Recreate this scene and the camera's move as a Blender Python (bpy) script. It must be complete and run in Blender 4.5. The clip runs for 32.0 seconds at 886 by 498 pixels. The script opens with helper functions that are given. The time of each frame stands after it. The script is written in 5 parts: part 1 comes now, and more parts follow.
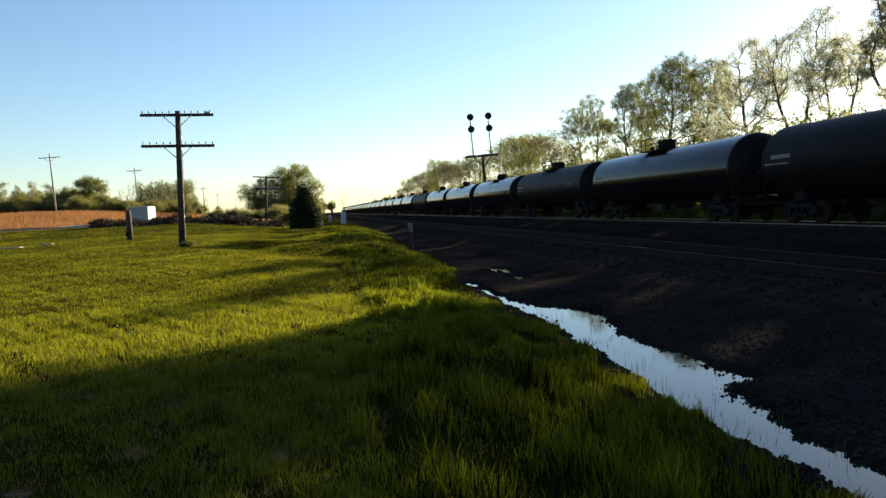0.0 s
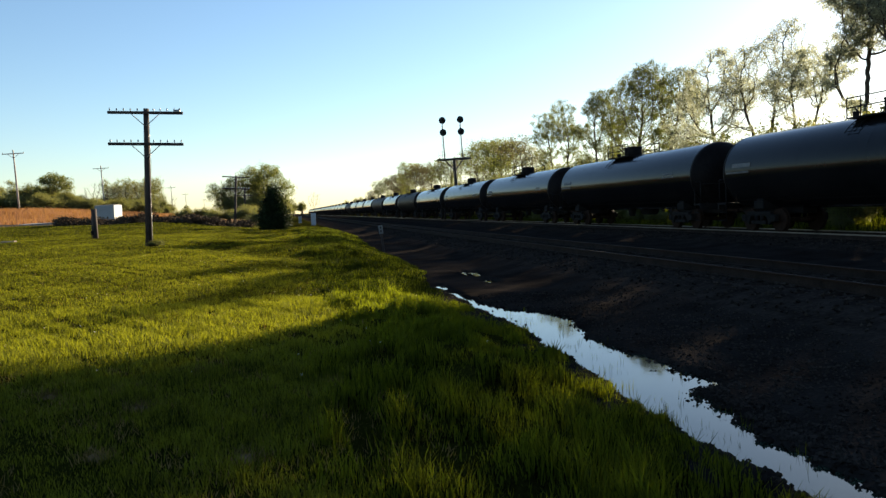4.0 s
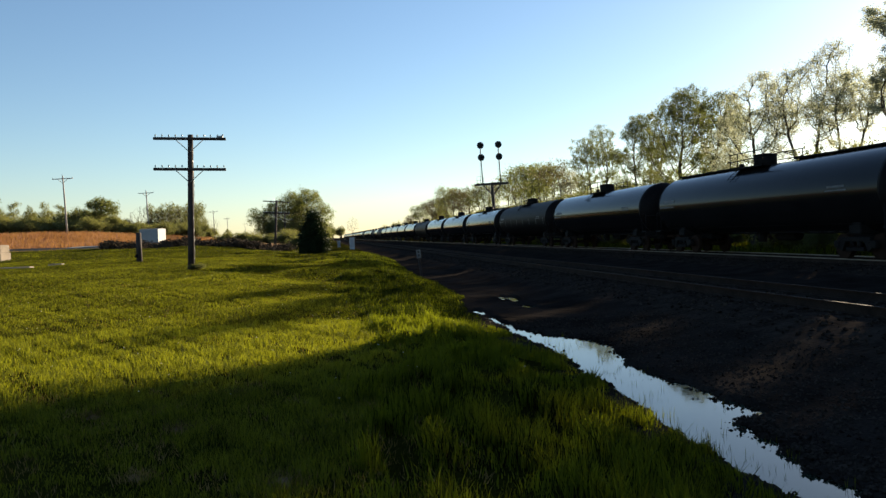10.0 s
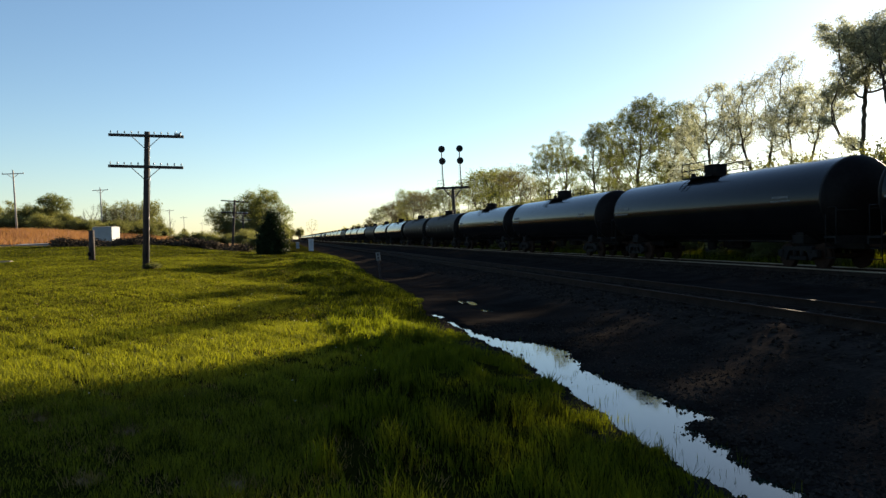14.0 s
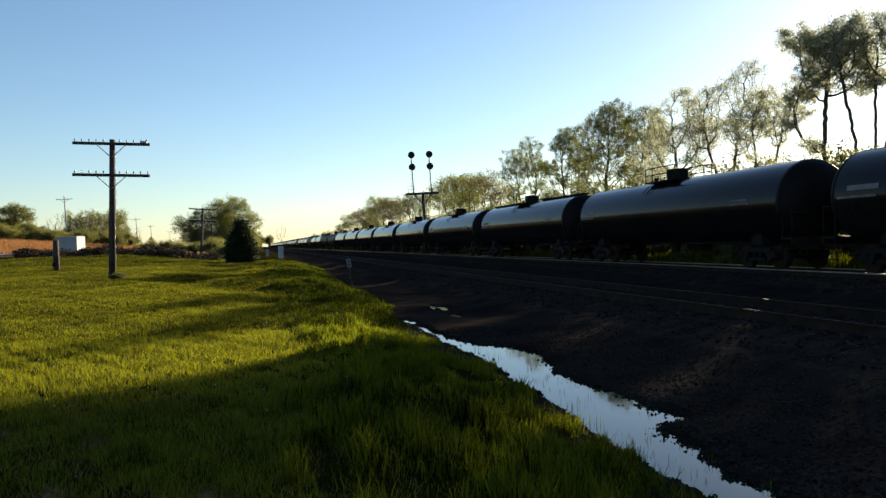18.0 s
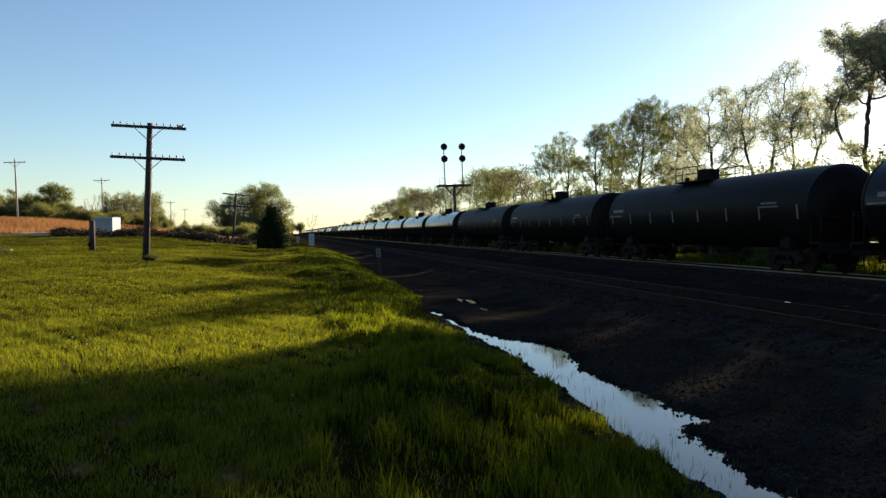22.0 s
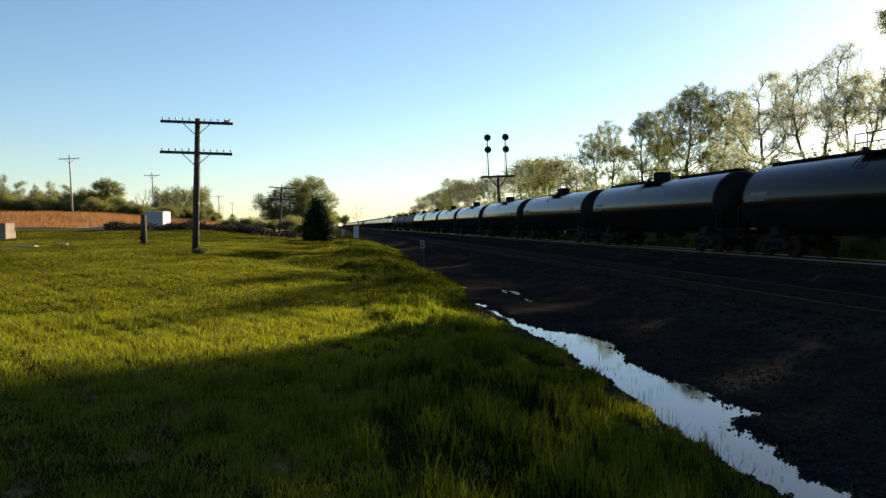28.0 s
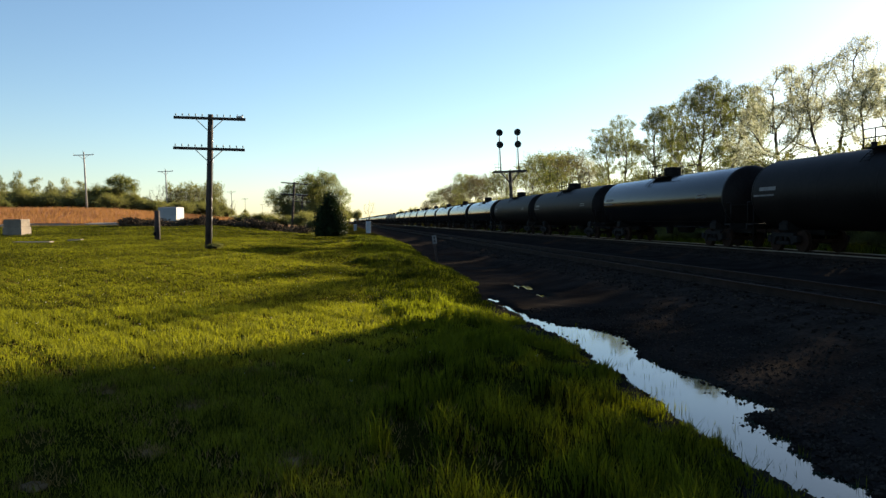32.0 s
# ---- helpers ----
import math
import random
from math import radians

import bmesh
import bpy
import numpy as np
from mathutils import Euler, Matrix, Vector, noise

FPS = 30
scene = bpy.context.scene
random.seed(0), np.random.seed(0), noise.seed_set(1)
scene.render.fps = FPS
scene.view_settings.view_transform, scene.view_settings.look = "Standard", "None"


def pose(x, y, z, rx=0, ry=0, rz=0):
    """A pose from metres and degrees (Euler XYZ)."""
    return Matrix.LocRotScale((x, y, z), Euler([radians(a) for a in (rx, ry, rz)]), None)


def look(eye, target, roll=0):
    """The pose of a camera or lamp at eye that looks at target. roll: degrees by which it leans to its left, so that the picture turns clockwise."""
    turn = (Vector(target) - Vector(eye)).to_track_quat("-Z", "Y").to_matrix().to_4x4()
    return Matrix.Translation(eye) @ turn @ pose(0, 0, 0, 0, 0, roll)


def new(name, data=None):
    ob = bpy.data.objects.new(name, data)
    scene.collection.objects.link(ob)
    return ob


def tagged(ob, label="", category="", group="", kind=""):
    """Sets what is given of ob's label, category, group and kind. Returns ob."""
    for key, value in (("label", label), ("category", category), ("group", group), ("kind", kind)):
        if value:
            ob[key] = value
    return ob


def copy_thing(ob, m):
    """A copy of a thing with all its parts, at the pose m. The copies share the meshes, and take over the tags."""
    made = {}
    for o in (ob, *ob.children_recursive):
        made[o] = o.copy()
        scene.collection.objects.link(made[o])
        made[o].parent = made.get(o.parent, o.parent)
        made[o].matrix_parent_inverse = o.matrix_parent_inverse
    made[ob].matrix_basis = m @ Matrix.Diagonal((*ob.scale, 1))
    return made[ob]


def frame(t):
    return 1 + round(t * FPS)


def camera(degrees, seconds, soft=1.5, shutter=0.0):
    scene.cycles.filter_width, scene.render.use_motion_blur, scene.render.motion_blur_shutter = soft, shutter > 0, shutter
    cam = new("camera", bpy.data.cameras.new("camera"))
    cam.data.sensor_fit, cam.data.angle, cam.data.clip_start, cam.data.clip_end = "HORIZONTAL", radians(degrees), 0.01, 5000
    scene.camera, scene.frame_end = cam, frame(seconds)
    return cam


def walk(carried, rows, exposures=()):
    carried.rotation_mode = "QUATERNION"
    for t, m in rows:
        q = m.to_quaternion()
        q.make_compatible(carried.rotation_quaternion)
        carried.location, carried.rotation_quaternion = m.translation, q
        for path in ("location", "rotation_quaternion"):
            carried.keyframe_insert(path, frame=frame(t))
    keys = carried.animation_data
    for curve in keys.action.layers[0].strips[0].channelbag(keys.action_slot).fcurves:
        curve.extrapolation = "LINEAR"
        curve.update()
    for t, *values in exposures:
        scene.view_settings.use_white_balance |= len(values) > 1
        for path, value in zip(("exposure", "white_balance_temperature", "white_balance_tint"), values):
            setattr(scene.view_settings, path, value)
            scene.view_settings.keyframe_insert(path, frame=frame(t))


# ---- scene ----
# ---- camera ----
cam = camera(59.0, 32.0, soft=1.4)
EYE = 1.6
# seconds, tilt, lean, turn of the hand-held camera
TURNS = [
    (0, 86.85, 3.18, -9.09), (0.5, 87.21, 3.17, -9.34), (1, 88.51, 2.43, -10.23), (1.5, 88.99, 1.96, -11.11),
    (2, 88.81, 1.94, -11.69), (2.5, 88.47, 1.95, -12.09), (4.5, 86.55, 2.66, -10.39), (5, 86.39, 2.75, -8.97),
    (5.5, 86.43, 3.24, -8.37), (6, 86.60, 3.02, -8.69), (6.5, 87.26, 2.03, -8.81), (7, 87.78, 2.11, -8.67),
    (7.5, 88.29, 2.40, -8.57), (8, 88.58, 2.53, -8.41), (8.5, 88.87, 2.45, -8.42), (9, 89.08, 2.25, -8.45),
    (9.5, 89.10, 2.09, -8.43), (10, 88.87, 2.20, -8.45), (10.5, 87.98, 2.05, -8.26), (11, 87.26, 1.87, -8.39),
    (11.5, 86.96, 1.78, -8.82), (12, 87.96, 1.63, -9.15), (12.5, 88.41, 1.32, -9.51), (13, 88.73, 1.24, -9.88),
    (13.5, 88.78, 1.15, -10.52), (14, 89.02, 1.25, -11.38), (14.5, 89.35, 1.01, -11.92), (16.5, 89.68, 1.09, -9.19),
    (17, 89.62, 1.39, -10.56), (17.5, 89.53, 1.65, -12.48), (18, 89.37, 1.93, -13.52), (18.5, 89.17, 1.70, -14.07),
    (19, 89.00, 1.46, -13.64), (19.5, 88.90, 1.35, -13.11), (20, 89.00, 1.02, -12.88), (20.5, 88.96, 0.86, -12.63),
    (21, 89.00, -0.01, -12.02), (21.5, 89.00, -0.03, -11.61), (22, 88.85, 0.03, -11.34), (22.5, 88.58, -0.11, -11.35),
    (23, 88.18, -0.22, -11.62), (23.5, 87.79, -0.23, -12.04), (24, 87.59, 0.03, -12.66), (24.5, 87.53, 0.03, -13.04),
    (26.5, 88.07, 0.72, -11.00), (27, 88.30, 0.71, -10.02), (27.5, 88.37, 0.56, -8.99), (28, 88.23, 0.50, -8.13),
    (28.5, 87.99, 0.40, -7.55), (29, 87.67, 0.40, -7.36), (29.5, 87.43, 0.34, -7.58), (30, 87.28, 0.14, -7.70),
    (30.5, 87.28, 0.06, -7.78), (31, 87.36, 0.19, -7.90), (31.5, 87.58, 0.22, -7.76), (32, 87.89, 0.59, -7.25),
]

walk(cam, [(t, pose(0, 0, EYE, a, b, c)) for t, a, b, c in TURNS], exposures=[(t, 1.73 + e, 6600, 10) for t, e in
     ((0, 0.10), (1, 0.0), (2, 0.0), (5, 0.15), (7, 0.05), (9, -0.12), (10, -0.12), (11, 0.02), (13, -0.1), (14, -0.1), (17, -0.2), (18, -0.12), (20, -0.12), (23, -0.03), (24, 0.05), (28, -0.03), (32, 0.03))])

# ---- sky and sun ----
SUN_AZ, SUN_EL = 46.8, 14.6          # degrees right of the track's direction, above the horizon
world = bpy.data.worlds.new("world")
scene.world = world
world.use_nodes = True
wn = world.node_tree
sky = wn.nodes.new("ShaderNodeTexSky")
sky.sky_type = "NISHITA"
sky.sun_disc = False
sky.sun_elevation, sky.sun_rotation = radians(SUN_EL), radians(SUN_AZ)
sky.air_density, sky.dust_density, sky.ozone_density = 1.0, 0.20, 3.0
wn.nodes["Background"].inputs[1].default_value = 0.054
wn.links.new(sky.outputs[0], wn.nodes["Background"].inputs[0])
sun = new("sun", bpy.data.lights.new("sun", "SUN"))
sun.data.energy, sun.data.angle, sun.data.color = 5.0, radians(0.53), (1.0, 0.84, 0.60)
to_sun = Vector((math.sin(radians(SUN_AZ)) * math.cos(radians(SUN_EL)), math.cos(radians(SUN_AZ)) * math.cos(radians(SUN_EL)), math.sin(radians(SUN_EL))))
sun.matrix_basis = look(to_sun * 200, (0, 0, 0))


# ---- materials ----
def surface(name, dark, light, scale=6.0, rough=0.8, metal=0.0, fine=40.0, bump=0.3, spread=(0.35, 0.65), jitter=0.0, ior=1.5, soak=0.0, tint=(1.85, 1.75, 0.6)):
    """A weathered surface: broad stains and fine grain between two colours, a bumped grain, and light that passes
    through leaves (soak).
    """
    m = bpy.data.materials.new(name)
    m.use_nodes = True
    t = m.node_tree
    n, link = t.nodes, t.links.new
    p = n["Principled BSDF"]
    tc = n.new("ShaderNodeTexCoord")
    broad, grain = n.new("ShaderNodeTexNoise"), n.new("ShaderNodeTexNoise")
    broad.inputs["Scale"].default_value, grain.inputs["Scale"].default_value = scale, fine
    broad.inputs["Detail"].default_value, grain.inputs["Detail"].default_value = 5, 3
    for o in (broad, grain):
        link(tc.outputs["Object"], o.inputs["Vector"])
    mix = n.new("ShaderNodeMath")
    mix.operation = "MULTIPLY_ADD"
    link(grain.outputs["Fac"], mix.inputs[0])
    mix.inputs[1].default_value = 0.45
    half = n.new("ShaderNodeMath")
    half.operation = "MULTIPLY_ADD"
    link(broad.outputs["Fac"], half.inputs[0])
    half.inputs[1].default_value, half.inputs[2].default_value = 0.55, 0.0
    link(half.outputs[0], mix.inputs[2])
    fac = mix.outputs[0]
    if jitter:
        info, geo = n.new("ShaderNodeObjectInfo"), n.new("ShaderNodeNewGeometry")
        both = n.new("ShaderNodeMath")
        both.operation = "ADD"
        link(info.outputs["Random"], both.inputs[0])
        link(geo.outputs["Random Per Island"], both.inputs[1])
        shift = n.new("ShaderNodeMath")
        shift.operation = "MULTIPLY_ADD"
        link(both.outputs[0], shift.inputs[0])
        shift.inputs[1].default_value = jitter
        link(fac, shift.inputs[2])
        less = n.new("ShaderNodeMath")
        less.operation = "SUBTRACT"
        link(shift.outputs[0], less.inputs[0])
        less.inputs[1].default_value = jitter
        fac = less.outputs[0]
    ramp = n.new("ShaderNodeValToRGB")
    ramp.color_ramp.elements[0].position, ramp.color_ramp.elements[1].position = spread
    ramp.color_ramp.elements[0].color, ramp.color_ramp.elements[1].color = (*dark, 1), (*light, 1)
    link(fac, ramp.inputs[0])
    link(ramp.outputs[0], p.inputs["Base Color"])
    p.inputs["Roughness"].default_value, p.inputs["Metallic"].default_value, p.inputs["IOR"].default_value = rough, metal, ior
    if bump:
        b = n.new("ShaderNodeBump")
        b.inputs["Strength"].default_value, b.inputs["Distance"].default_value = bump, 0.02
        link(grain.outputs["Fac"], b.inputs["Height"])
        link(b.outputs[0], p.inputs["Normal"])
    if soak:
        through_leaf, both = n.new("ShaderNodeBsdfTranslucent"), n.new("ShaderNodeMixShader")
        warm = n.new("ShaderNodeMix")
        warm.data_type, warm.blend_type = "RGBA", "MULTIPLY"
        warm.inputs[0].default_value = 1.0
        link(ramp.outputs[0], warm.inputs[6])
        warm.inputs[7].default_value = (*tint, 1)
        link(warm.outputs[2], through_leaf.inputs["Color"])
        both.inputs[0].default_value = soak
        link(p.outputs[0], both.inputs[1])
        link(through_leaf.outputs[0], both.inputs[2])
        link(both.outputs[0], n["Material Output"].inputs["Surface"])
    return m


SOIL = surface("grass_thatch", (0.010, 0.0105, 0.002), (0.036, 0.035, 0.006), 0.6, 0.95, fine=30, bump=0.6, ior=1.0)
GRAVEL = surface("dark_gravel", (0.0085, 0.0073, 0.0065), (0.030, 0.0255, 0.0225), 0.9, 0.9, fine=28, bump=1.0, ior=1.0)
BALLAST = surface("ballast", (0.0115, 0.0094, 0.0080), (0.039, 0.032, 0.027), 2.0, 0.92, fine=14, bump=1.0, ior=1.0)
FIELD_SOIL = surface("field_soil", (0.10, 0.06, 0.03), (0.22, 0.13, 0.06), 0.2, 0.95, fine=4, ior=1.1)
ASPHALT = surface("worn_pale_asphalt", (0.12, 0.112, 0.102), (0.20, 0.187, 0.172), 0.5, 0.85, fine=30)
CONCRETE = surface("weathered_concrete", (0.12, 0.095, 0.07), (0.25, 0.20, 0.148), 1.5, 0.9, fine=25)
LAWN = surface("lawn_blades", (0.0170, 0.0205, 0.0028), (0.121, 0.131, 0.017), 0.35, 0.8, bump=0, fine=3, jitter=0.40, soak=0.58, ior=1.22)
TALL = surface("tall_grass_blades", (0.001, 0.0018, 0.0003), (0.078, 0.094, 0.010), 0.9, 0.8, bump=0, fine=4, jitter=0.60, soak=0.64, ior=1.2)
# lighter copy of the tall grass: the far bank's sunlight put into colour
BANK_LIT = surface("sunlit_bank_blades", (0.010, 0.0150, 0.0024), (0.098, 0.118, 0.015), 0.7, 0.8, bump=0, fine=4, jitter=0.45, soak=0.62, ior=1.2)
STRAW = surface("red_brown_dry_grass", (0.155, 0.070, 0.045), (0.265, 0.138, 0.090), 0.15, 0.9, bump=0, fine=1, jitter=0.15, soak=0.25, ior=1.15)
FLOWER = surface("white_clover", (0.45, 0.45, 0.40), (0.75, 0.75, 0.70), 30, 0.8, bump=0, soak=0.3, tint=(1, 1, 0.9))
DEAD_GRASS = surface("dead_grass", (0.07, 0.048, 0.021), (0.22, 0.152, 0.070), 0.3, 0.9, bump=0, fine=2, jitter=0.25, soak=0.3, ior=1.1)
BARK = surface("tree_bark", (0.035, 0.028, 0.022), (0.11, 0.09, 0.07), 3, 0.95, fine=20, bump=0.8, ior=1.15)
LEAF = surface("spring_leaves", (0.046, 0.053, 0.021), (0.122, 0.131, 0.052), 0.5, 0.5, bump=0, fine=2, jitter=0.15, soak=0.6, ior=1.3, tint=(1.6, 1.6, 0.75))
# leaf colour lightened to stand for the sun's glare over these trees
LEAF_GLARE = surface("glare_paled_leaves", (0.122, 0.126, 0.092), (0.245, 0.250, 0.185), 0.5, 0.5, bump=0, fine=2, jitter=0.15, soak=0.8, ior=1.3, tint=(1.60, 1.64, 1.45))
# brownish leaves, darkened in colour so the far crowns look less backlit
LEAF_DARK = surface("darker_brownish_leaves", (0.040, 0.037, 0.020), (0.110, 0.098, 0.050), 0.3, 0.6, bump=0, fine=1, jitter=0.2, soak=0.45, ior=1.25, tint=(1.4, 1.35, 0.85))
LEAF_FAR = surface("far_leaves", (0.078, 0.086, 0.034), (0.195, 0.195, 0.078), 0.2, 0.6, bump=0, fine=1, jitter=0.25, soak=0.5, ior=1.25, tint=(1.45, 1.4, 0.8))
NEEDLE = surface("juniper_needles", (0.008, 0.016, 0.006), (0.03, 0.045, 0.014), 1, 0.7, bump=0, fine=4, jitter=0.1, soak=0.1, ior=1.2)
BRUSH = surface("dead_brush", (0.03, 0.022, 0.016), (0.11, 0.08, 0.05), 1, 0.95, bump=0, fine=4, jitter=0.15, ior=1.15)
TIE_WOOD = surface("old_sleeper_wood", (0.007, 0.005, 0.004), (0.026, 0.019, 0.015), 2, 0.95, fine=30, bump=0.6, ior=1.0)
CREOSOTE = surface("creosoted_wood", (0.016, 0.011, 0.009), (0.066, 0.045, 0.035), 2, 0.9, fine=30, bump=0.6)
GREY_WOOD = surface("grey_weathered_wood", (0.24, 0.21, 0.18), (0.46, 0.42, 0.37), 1, 0.9, fine=20)
STEEL = surface("galvanised_steel", (0.16, 0.16, 0.16), (0.34, 0.34, 0.34), 4, 0.5, 0.6, bump=0.1)
GLASS_PIN = surface("insulator_glass", (0.25, 0.32, 0.33), (0.5, 0.58, 0.58), 4, 0.15, bump=0)
RUST = surface("rusty_iron", (0.012, 0.007, 0.005), (0.034, 0.018, 0.011), 5, 0.85, fine=40, ior=1.2)
RAIL = surface("rusty_rail_steel", (0.012, 0.009, 0.0075), (0.036, 0.026, 0.021), 3, 0.8, ior=1.15)
POLISHED = surface("polished_rail_head", (0.22, 0.21, 0.20), (0.36, 0.35, 0.34), 3, 0.32, 1.0, bump=0)
BLACK_GLOSS = surface("glossy_black_tank_paint", (0.004, 0.004, 0.005), (0.012, 0.0115, 0.0115), 0.5, 0.15, fine=3, bump=0.02, jitter=0.1, ior=1.28)
BLACK_MATT = surface("dull_black_tank_paint", (0.005, 0.0042, 0.0042), (0.013, 0.0105, 0.0098), 0.6, 0.5, fine=8, bump=0.05, jitter=0.1, ior=1.14)
BLACK_IRON = surface("black_painted_iron", (0.005, 0.005, 0.005), (0.016, 0.014, 0.013), 3, 0.75, ior=1.2)
SIGNAL_BLACK = surface("flat_black_signal_paint", (0.008, 0.008, 0.008), (0.02, 0.02, 0.02), 3, 0.75)
STENCIL = surface("faded_stencil_paint", (0.07, 0.068, 0.066), (0.19, 0.185, 0.175), 3, 0.7, bump=0)
CABINET_PAINT = surface("white_cabinet_paint", (0.20, 0.207, 0.215), (0.30, 0.305, 0.31), 1, 0.5, bump=0.05)
GREY_PAINT = surface("silver_grey_cabinet_paint", (0.36, 0.37, 0.38), (0.55, 0.56, 0.57), 1, 0.45, bump=0.05)
ROOF_PAINT = surface("dull_grey_roof_paint", (0.07, 0.075, 0.08), (0.13, 0.135, 0.14), 1, 0.6, bump=0.05)
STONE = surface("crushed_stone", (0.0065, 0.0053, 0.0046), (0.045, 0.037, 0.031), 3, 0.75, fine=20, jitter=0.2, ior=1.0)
CLOD = surface("dry_clod", (0.08, 0.052, 0.028), (0.24, 0.16, 0.085), 8, 0.95, ior=1.15)
MUD = surface("wet_bank_mud", (0.008, 0.006, 0.004), (0.032, 0.024, 0.015), 6, 0.7, jitter=0.2, ior=1.15)
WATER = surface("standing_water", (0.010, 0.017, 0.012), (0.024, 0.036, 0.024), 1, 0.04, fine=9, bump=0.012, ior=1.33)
# colours the mirrored sky itself: tinted towards cyan and slightly dimmed
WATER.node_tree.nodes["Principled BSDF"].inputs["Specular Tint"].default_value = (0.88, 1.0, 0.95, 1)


# ---- builders ----
def part(name, bm, material, parent=None, label=""):
    me = bpy.data.meshes.new(name)
    bm.to_mesh(me)
    bm.free()
    me.materials.append(material)
    ob = new(name, me)
    ob.parent = parent
    if label:
        tagged(ob, label)
    return ob


def part_raw(name, verts, faces, material, parent=None, label=""):
    me = bpy.data.meshes.new(name)
    me.from_pydata(verts, [], faces)
    me.materials.append(material)
    ob = new(name, me)
    ob.parent = parent
    if label:
        tagged(ob, label)
    return ob


def thing(name, m, label, category, group="", kind=""):
    ob = new(name)
    ob.matrix_basis = m
    return tagged(ob, label, category, group, kind)


def box(bm, c, s, turn=None, bevel=0.0):
    m = Matrix.Translation(c) @ (turn or Matrix.Identity(4)) @ Matrix.Diagonal((*s, 1))
    made = bmesh.ops.create_cube(bm, size=1, matrix=m)["verts"]
    if bevel:
        edges = list({e for v in made for e in v.link_edges})
        bmesh.ops.bevel(bm, geom=edges, offset=bevel, segments=1, affect="EDGES", profile=0.5)
    return bm


def rod(bm, a, b, r0, r1=None, seg=8, caps=True):
    a, b = Vector(a), Vector(b)
    m = Matrix.Translation((a + b) / 2) @ (b - a).to_track_quat("Z", "Y").to_matrix().to_4x4()
    made = bmesh.ops.create_cone(bm, cap_ends=caps, segments=seg, radius1=r0, radius2=r0 if r1 is None else r1, depth=(b - a).length, matrix=m)["verts"]
    for f in {f for v in made for f in v.link_faces}:
        f.smooth = len(f.verts) == 4
    return bm


def lathe(bm, profile, seg, axis="Z", smooth=True):
    """Turns (radius, height) pairs round an axis."""
    rings = []
    for r, h in profile:
        ring = []
        for i in range(seg):
            a = 2 * math.pi * i / seg
            p = (r * math.cos(a), r * math.sin(a), h) if axis == "Z" else (r * math.cos(a), h, r * math.sin(a))
            ring.append(bm.verts.new(p))
        rings.append(ring)
    for lo, hi in zip(rings, rings[1:]):
        for i in range(seg):
            f = bm.faces.new((lo[i], lo[(i + 1) % seg], hi[(i + 1) % seg], hi[i]))
            f.smooth = smooth
    bm.faces.new(rings[0][::-1])
    bm.faces.new(rings[-1])
    bmesh.ops.recalc_face_normals(bm, faces=bm.faces)
    return bm


def quick_mesh(name, verts, tris, material, smooth=False):
    """A mesh from arrays: verts (n, 3), tris (m, 3)."""
    me = bpy.data.meshes.new(name)
    verts, tris = np.asarray(verts, np.float32), np.asarray(tris, np.int32)
    me.vertices.add(len(verts))
    me.vertices.foreach_set("co", verts.ravel())
    me.loops.add(tris.size)
    me.loops.foreach_set("vertex_index", tris.ravel())
    me.polygons.add(len(tris))
    me.polygons.foreach_set("loop_start", np.arange(0, tris.size, 3, dtype=np.int32))
    me.polygons.foreach_set("use_smooth", np.full(len(tris), smooth))
    me.update(calc_edges=True)
    me.materials.append(material)
    return me


# ---- the lie of the land ----
def ease(v):
    v = np.clip(v, 0, 1)
    return v * v * (3 - 2 * v)


def waves(x, y, k):
    return np.sin(x * 1.7 * k + 1.3) * np.sin(y * 1.3 * k + 0.4) + 0.6 * np.sin(x * 3.1 * k + y * 1.9 * k) + 0.4 * np.sin(x * 5.3 * k - y * 4.1 * k + 2.0)


TRACKS = (9.05, 18.15)
RAIL_TOP = 0.23
YARD = -0.30


def edge_of_lawn(y):
    """Where the grass bank meets the gravel."""
    return 2.94 + 0.23 * ease((y - 4.5) / 6) * (1 - ease((y - 12) / 3)) + 0.05 * np.sin(y * 0.9) + 0.04 * np.sin(y * 2.3 + 1) + 0.9 * ease((y - 15) / 11) + 1.0 * ease((y - 34) / 30)


